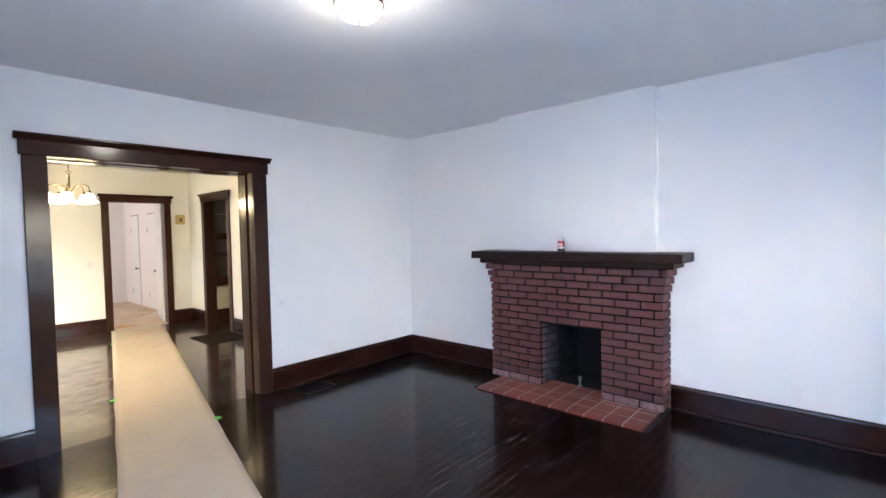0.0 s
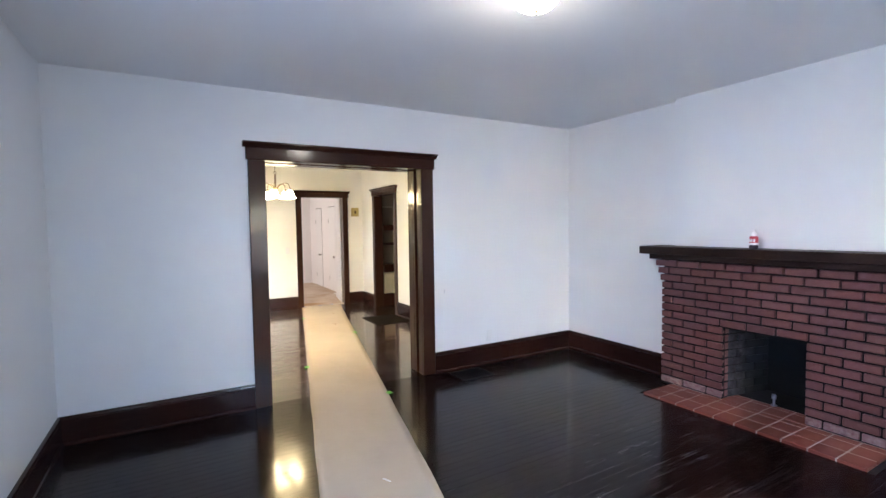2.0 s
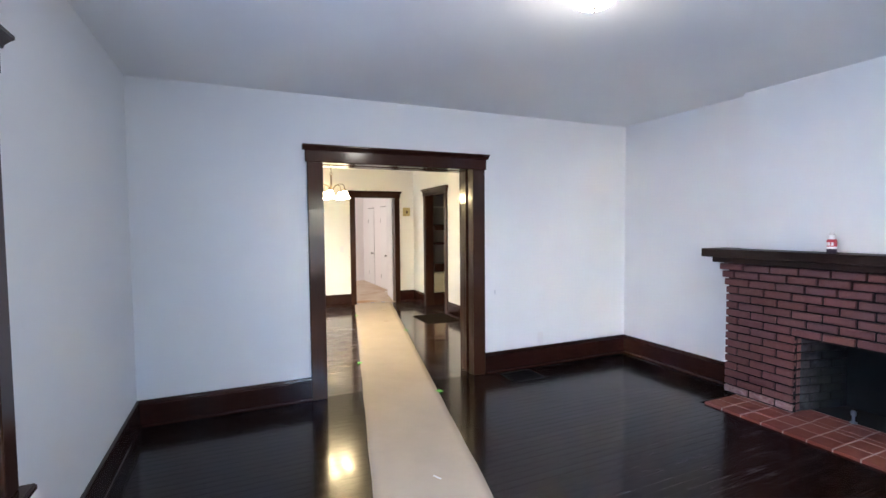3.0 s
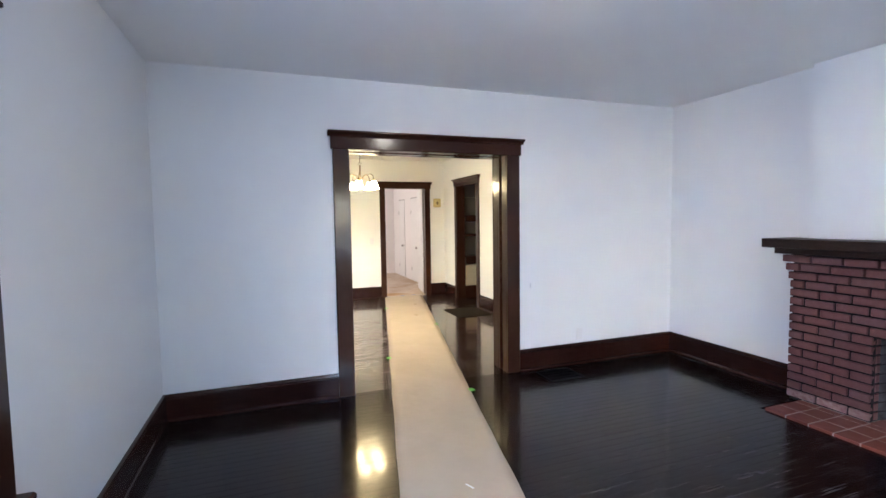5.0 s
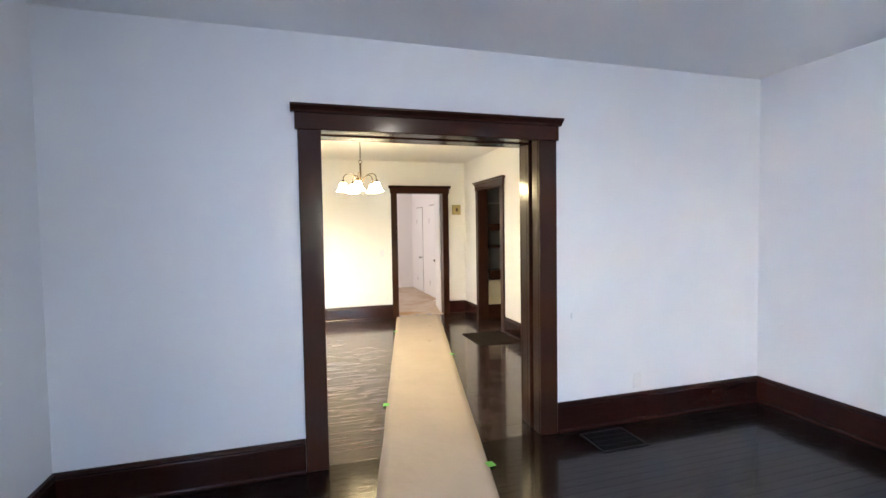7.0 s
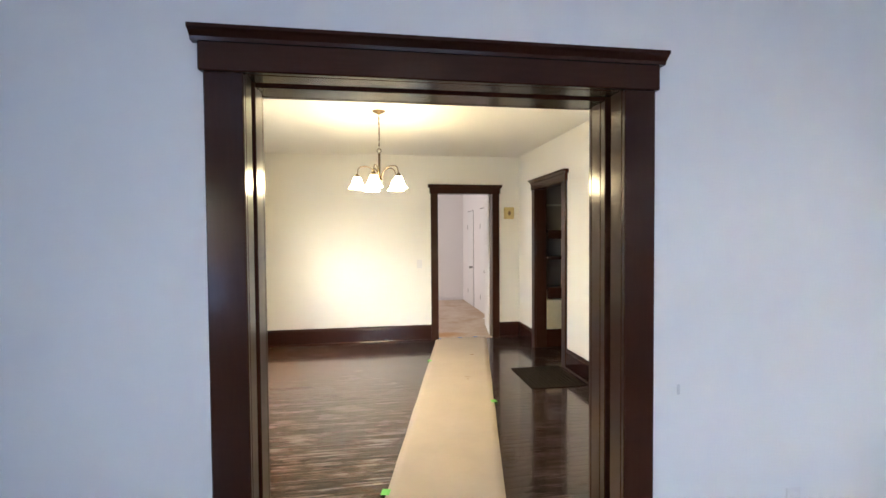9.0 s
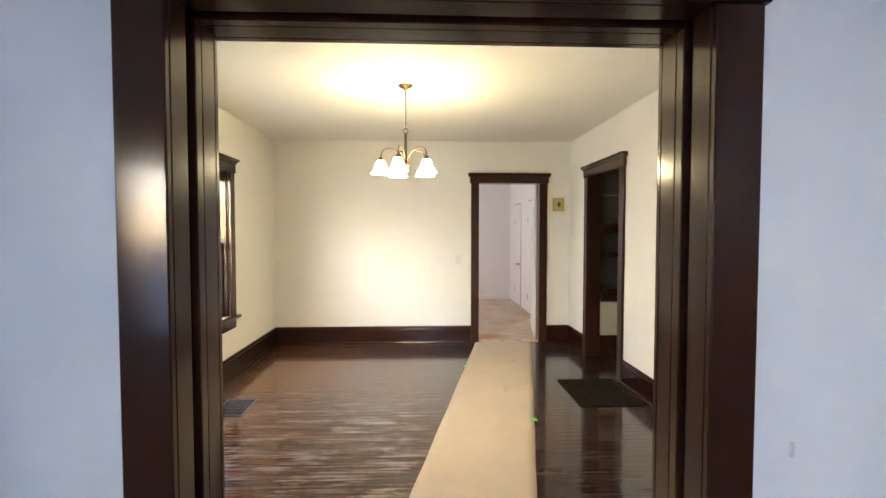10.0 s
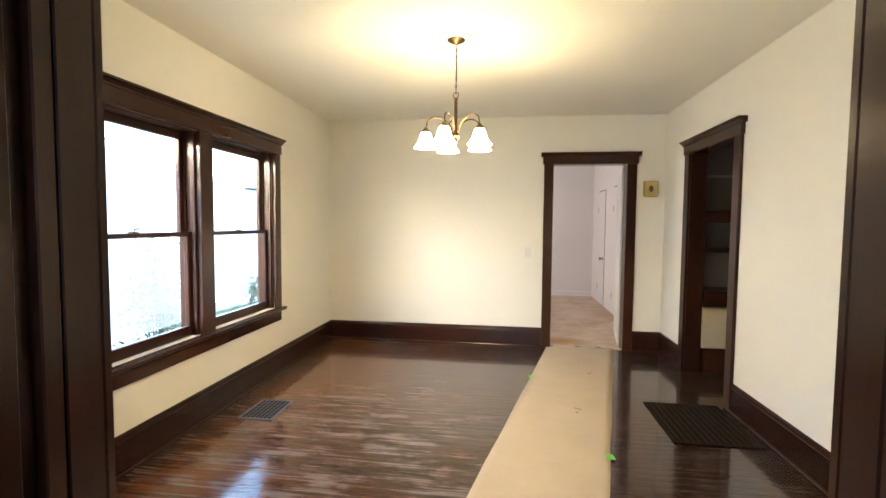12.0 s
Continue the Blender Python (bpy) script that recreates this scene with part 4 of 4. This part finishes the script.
# ---------------------------------------------------------------- back room doors
def flush_door(y0, y1, label):
    t = thing("door_2", (RE, (y0 + y1) / 2, 0), label, "door", "doors of the back room", "structure")
    part("slab", bx(B(), RE - 0.010, RE - 0.0015, y0, y1, 0.012, 1.940, 0.002), M_white, t)
    g = B()
    bx(g, RE - 0.004, RE - 0.001, y0 - 0.010, y0 - 0.001, 0.0, 1.950)
    bx(g, RE - 0.004, RE - 0.001, y1 + 0.001, y1 + 0.010, 0.0, 1.950)
    bx(g, RE - 0.004, RE - 0.001, y0 - 0.001, y1 + 0.001, 1.941, 1.953)
    part("gap", g, M_trim_v, t, "dark gap round the door")
    kn = part("knob", lathe(B(), [(0, 0), (0.026, 0), (0.024, 0.006), (0.010, 0.010), (0.010, 0.030), (0.024, 0.040), (0.027, 0.052), (0.018, 0.064), (0, 0.066)], (0, 0, 0), 18), M_nickel, t, "dull metal knob", True)
    kn.matrix_world = Matrix.Translation((RE - 0.010, y0 + 0.08, 0.80)) @ Matrix.Rotation(radians(-90), 4, 'Y')
    for hz in (0.28, 1.62):
        part("hinge", bx(B(), RE - 0.014, RE - 0.0105, y1 - 0.03, y1 - 0.002, hz - 0.045, hz + 0.045), M_nickel, t)
    return t


flush_door(7.40, 7.93, "narrow white flush door with a dark knob in the back room")
flush_door(6.18, 6.80, "white flush door with a metal knob in the back room")
t = thing("door_1", (0, 0, 0), "open white door swung back into the far room", "door", "", "structure")
part("slab", bx(B(), 0.0, 0.035, 0.003, 0.76, 0.015, 2.02, 0.003), M_white, t)
t.matrix_world = Matrix.Translation((RX1 - 0.015, RY0 + 0.003, 0)) @ Matrix.Rotation(radians(-9.5), 4, 'Z')
t = thing("paper_scrap", (1.55, 5.95, 0.005), "crumpled white paper scrap on the back room floor", "paper scrap")
bb = B()
g = [[bb.verts.new((1.50 + 0.03 * i, 5.90 + 0.03 * j, 0.007 + 0.02 * rng.random())) for i in range(6)] for j in range(5)]
for j in range(4):
    for i in range(5):
        bb.faces.new((g[j][i], g[j][i + 1], g[j + 1][i + 1], g[j + 1][i]))
o = part("sheet", bb, M_white, t)
o.modifiers.new("thickness", 'SOLIDIFY').thickness = 0.001
baseboard('y', RE, -1, RY0 + 0.02, 6.16, 0.09, "low white-grey skirting in the back room").data.materials[0] = M_room
baseboard('x', RY1, -1, RW, RE, 0.09, "low white skirting in the back room").data.materials[0] = M_room

# ---------------------------------------------------------------- outdoors
structure("ground", bx(B(), -300, 300, -300, 300, -1.2, -0.95), M_soil, "grassy ground outside", "ground")
nh = thing("neighbor_house", (-9.5, 3.0, -0.95), "white clapboard neighbour house beyond the window", "house")
HX, HY0, HY1, HZ = -6.8, -6.0, 7.6, 2.55
part("wall", bx(B(), HX - 6, HX, HY0, HY1, -0.95, HZ), M_siding, nh)
sd = B()
for i in range(29):
    z = -0.93 + i * 0.12
    prism(sd, [(HX + 0.002, HY0, z), (HX + 0.022, HY0, z), (HX + 0.006, HY0, z + 0.118), (HX + 0.002, HY0, z + 0.118)], (0, 0, 0), (0, HY1 - HY0 - 0.1, 0))
part("siding", sd, M_siding, nh, "white lapped siding boards")["kind"] = "stuff"
part("corner_board", bx(B(), HX + 0.002, HX + 0.03, HY1 - 0.1, HY1 + 0.01, -0.93, HZ), M_siding, nh)
part("eave", bx(B(), HX - 6.2, HX + 0.35, HY0 - 0.3, HY1 + 0.3, HZ, HZ + 0.16), M_siding, nh)
part("roof", prism(B(), [(HX + 0.4, HY0 - 0.35, HZ + 0.16), (HX - 3, HY0 - 0.35, HZ + 0.75), (HX - 6.4, HY0 - 0.35, HZ + 0.16)], (0, 0, 0), (0, HY1 - HY0 + 0.7, 0)), M_roof, nh)
wd = part("window", bx(B(), HX + 0.024, HX + 0.05, 3.2, 4.1, 0.6, 1.9), M_siding, nh)
part("pane", bx(B(), HX + 0.051, HX + 0.055, 3.28, 4.02, 0.68, 1.82), M_bottle, wd)
n2 = thing("garage", (-10, 14, -0.95), "pale clapboard garage behind the neighbour house", "garage")
part("wall", bx(B(), -14, -7.2, 11.5, 17, -0.95, 2.3), M_siding, n2)
part("roof", prism(B(), [(-6.9, 11.3, 2.3), (-10.6, 11.3, 3.0), (-14.3, 11.3, 2.3)], (0, 0, 0), (0, 5.9, 0)), M_roof, n2)
part("door", bx(B(), -7.199, -7.16, 12.2, 14.8, -0.94, 1.5), M_siding, n2)


def bush(x, y, r, h, seed):
    t = thing("bush", (x, y, -0.95), "leafy green bush by the neighbour house", "bush", "bushes outside")
    rr = random.Random(seed)
    st = B()
    tips = []
    for i in range(9):
        a, l = rr.uniform(0, 6.28), rr.uniform(0.5, 1.0)
        p0 = Vector((x, y, -0.95))
        p2 = Vector((x + math.cos(a) * r * l, y + math.sin(a) * r * l, -0.95 + h * rr.uniform(0.5, 1.0)))
        p1 = (p0 + p2) / 2 + Vector((0, 0, 0.15))
        tube(st, [p0, p1, p2], 0.014, 5)
        tips += [p1, p2, (p1 + p2) / 2]
    part("stems", st, M_bark, t)
    lv = B()
    for i in range(700):
        c = rr.choice(tips) + Vector((rr.gauss(0, 0.16), rr.gauss(0, 0.16), rr.gauss(0, 0.15)))
        if c.z < -0.9:
            continue
        s = rr.uniform(0.03, 0.06)
        u = Vector((rr.gauss(0, 1), rr.gauss(0, 1), rr.gauss(0, 0.6))).normalized()
        w = u.cross(Vector((rr.gauss(0, 1), rr.gauss(0, 1), rr.gauss(0, 1)))).normalized()
        lv.faces.new([lv.verts.new(c - u * s), lv.verts.new(c + w * s * 0.5), lv.verts.new(c + u * s), lv.verts.new(c - w * s * 0.5)])
    part("foliage", lv, M_leaf, t)["kind"] = "stuff"
    return t


bush(-6.0, 6.6, 0.40, 1.15, 3)
bush(-6.35, 7.2, 0.22, 2.1, 5)
bush(-6.6, 10.6, 0.35, 0.9, 8)

# ---------------------------------------------------------------- floor planks
PW = 0.060
plank_me = {}


def crowned(x, y, crown, tilt):
    """Cross-section of a worn strip: a little higher along its middle, leaning by tilt across its width."""
    w = PW - 0.0003
    top = [(w / 2, -crown - 0.0003), (w / 2 - 0.0012, -crown), (w * 0.27, -crown * 0.28), (0, 0), (-w * 0.27, -crown * 0.28), (-w / 2 + 0.0012, -crown), (-w / 2, -crown - 0.0003)]
    return [(x, y - w / 2, -0.0125), (x, y + w / 2, -0.0125)] + [(x, y + a, b + tilt * a) for a, b in top]


def plank_mesh(mat, kind):
    key = (mat.name, kind)
    if key not in plank_me:
        bb = B()
        prism(bb, crowned(-0.5, 0, (0.00006, 0.00016, 0.00030)[kind], 0), (0, 0, 0), (1, 0, 0))
        plank_me[key] = mesh_of("floor_plank", bb, mat)
    return plank_me[key]


floor_ob = bpy.data.objects["floor"]
prng = random.Random(11)
rest = {"l": B(), "d": B()}
made = 0


def rest_plank(bb, xa, xb, y, tilt, crown):
    prism(bb, crowned(xa, y, crown, tilt), (0, 0, 0), (xb - xa, 0, 0))


y = LY0 + PW / 2
while y < DY1 + 0.14:
    if y < 0.02:
        xa, xb, key, mat = LX0, LX1, "l", M_plank_l
    elif y < DY0:
        xa, xb, key, mat = OX0 - 0.01, OX1 + 0.01, "d", M_plank_d
    elif y < DY1:
        xa, xb, key, mat = DX0, (2.57 if 2.74 < y < 4.22 else DX1), "d", M_plank_d
    else:
        break
    x = xa - prng.uniform(0, 1.6)
    while x < xb:
        ln = prng.uniform(1.5, 2.9)
        a, e = max(x, xa), min(x + ln - 0.0015, xb)
        x += ln
        if e - a < 0.05:
            continue
        # the hearth sits in the floor
        if key == "l" and -2.96 < y < -1.45 and e > 1.968:
            e = 1.968
            if e - a < 0.05:
                continue
        tilt, kind = prng.gauss(0, 0.0045 if key == "d" else 0.0030), prng.randrange(3)
        if -1.75 < y < 4.3 and made < 300:
            made += 1
            ob = new("floor_plank", plank_mesh(mat, kind if key == "d" else 0))
            ob.parent = floor_ob
            ob.matrix_world = Matrix.Translation(((a + e) / 2, y, 0)) @ Matrix.Rotation(tilt, 4, 'X') @ Matrix.Diagonal((e - a, 1, 1, 1))
        else:
            rest_plank(rest[key], a, e, y, tilt, (0.00006, 0.00016, 0.00030)[kind if key == "d" else 0])
    y += PW
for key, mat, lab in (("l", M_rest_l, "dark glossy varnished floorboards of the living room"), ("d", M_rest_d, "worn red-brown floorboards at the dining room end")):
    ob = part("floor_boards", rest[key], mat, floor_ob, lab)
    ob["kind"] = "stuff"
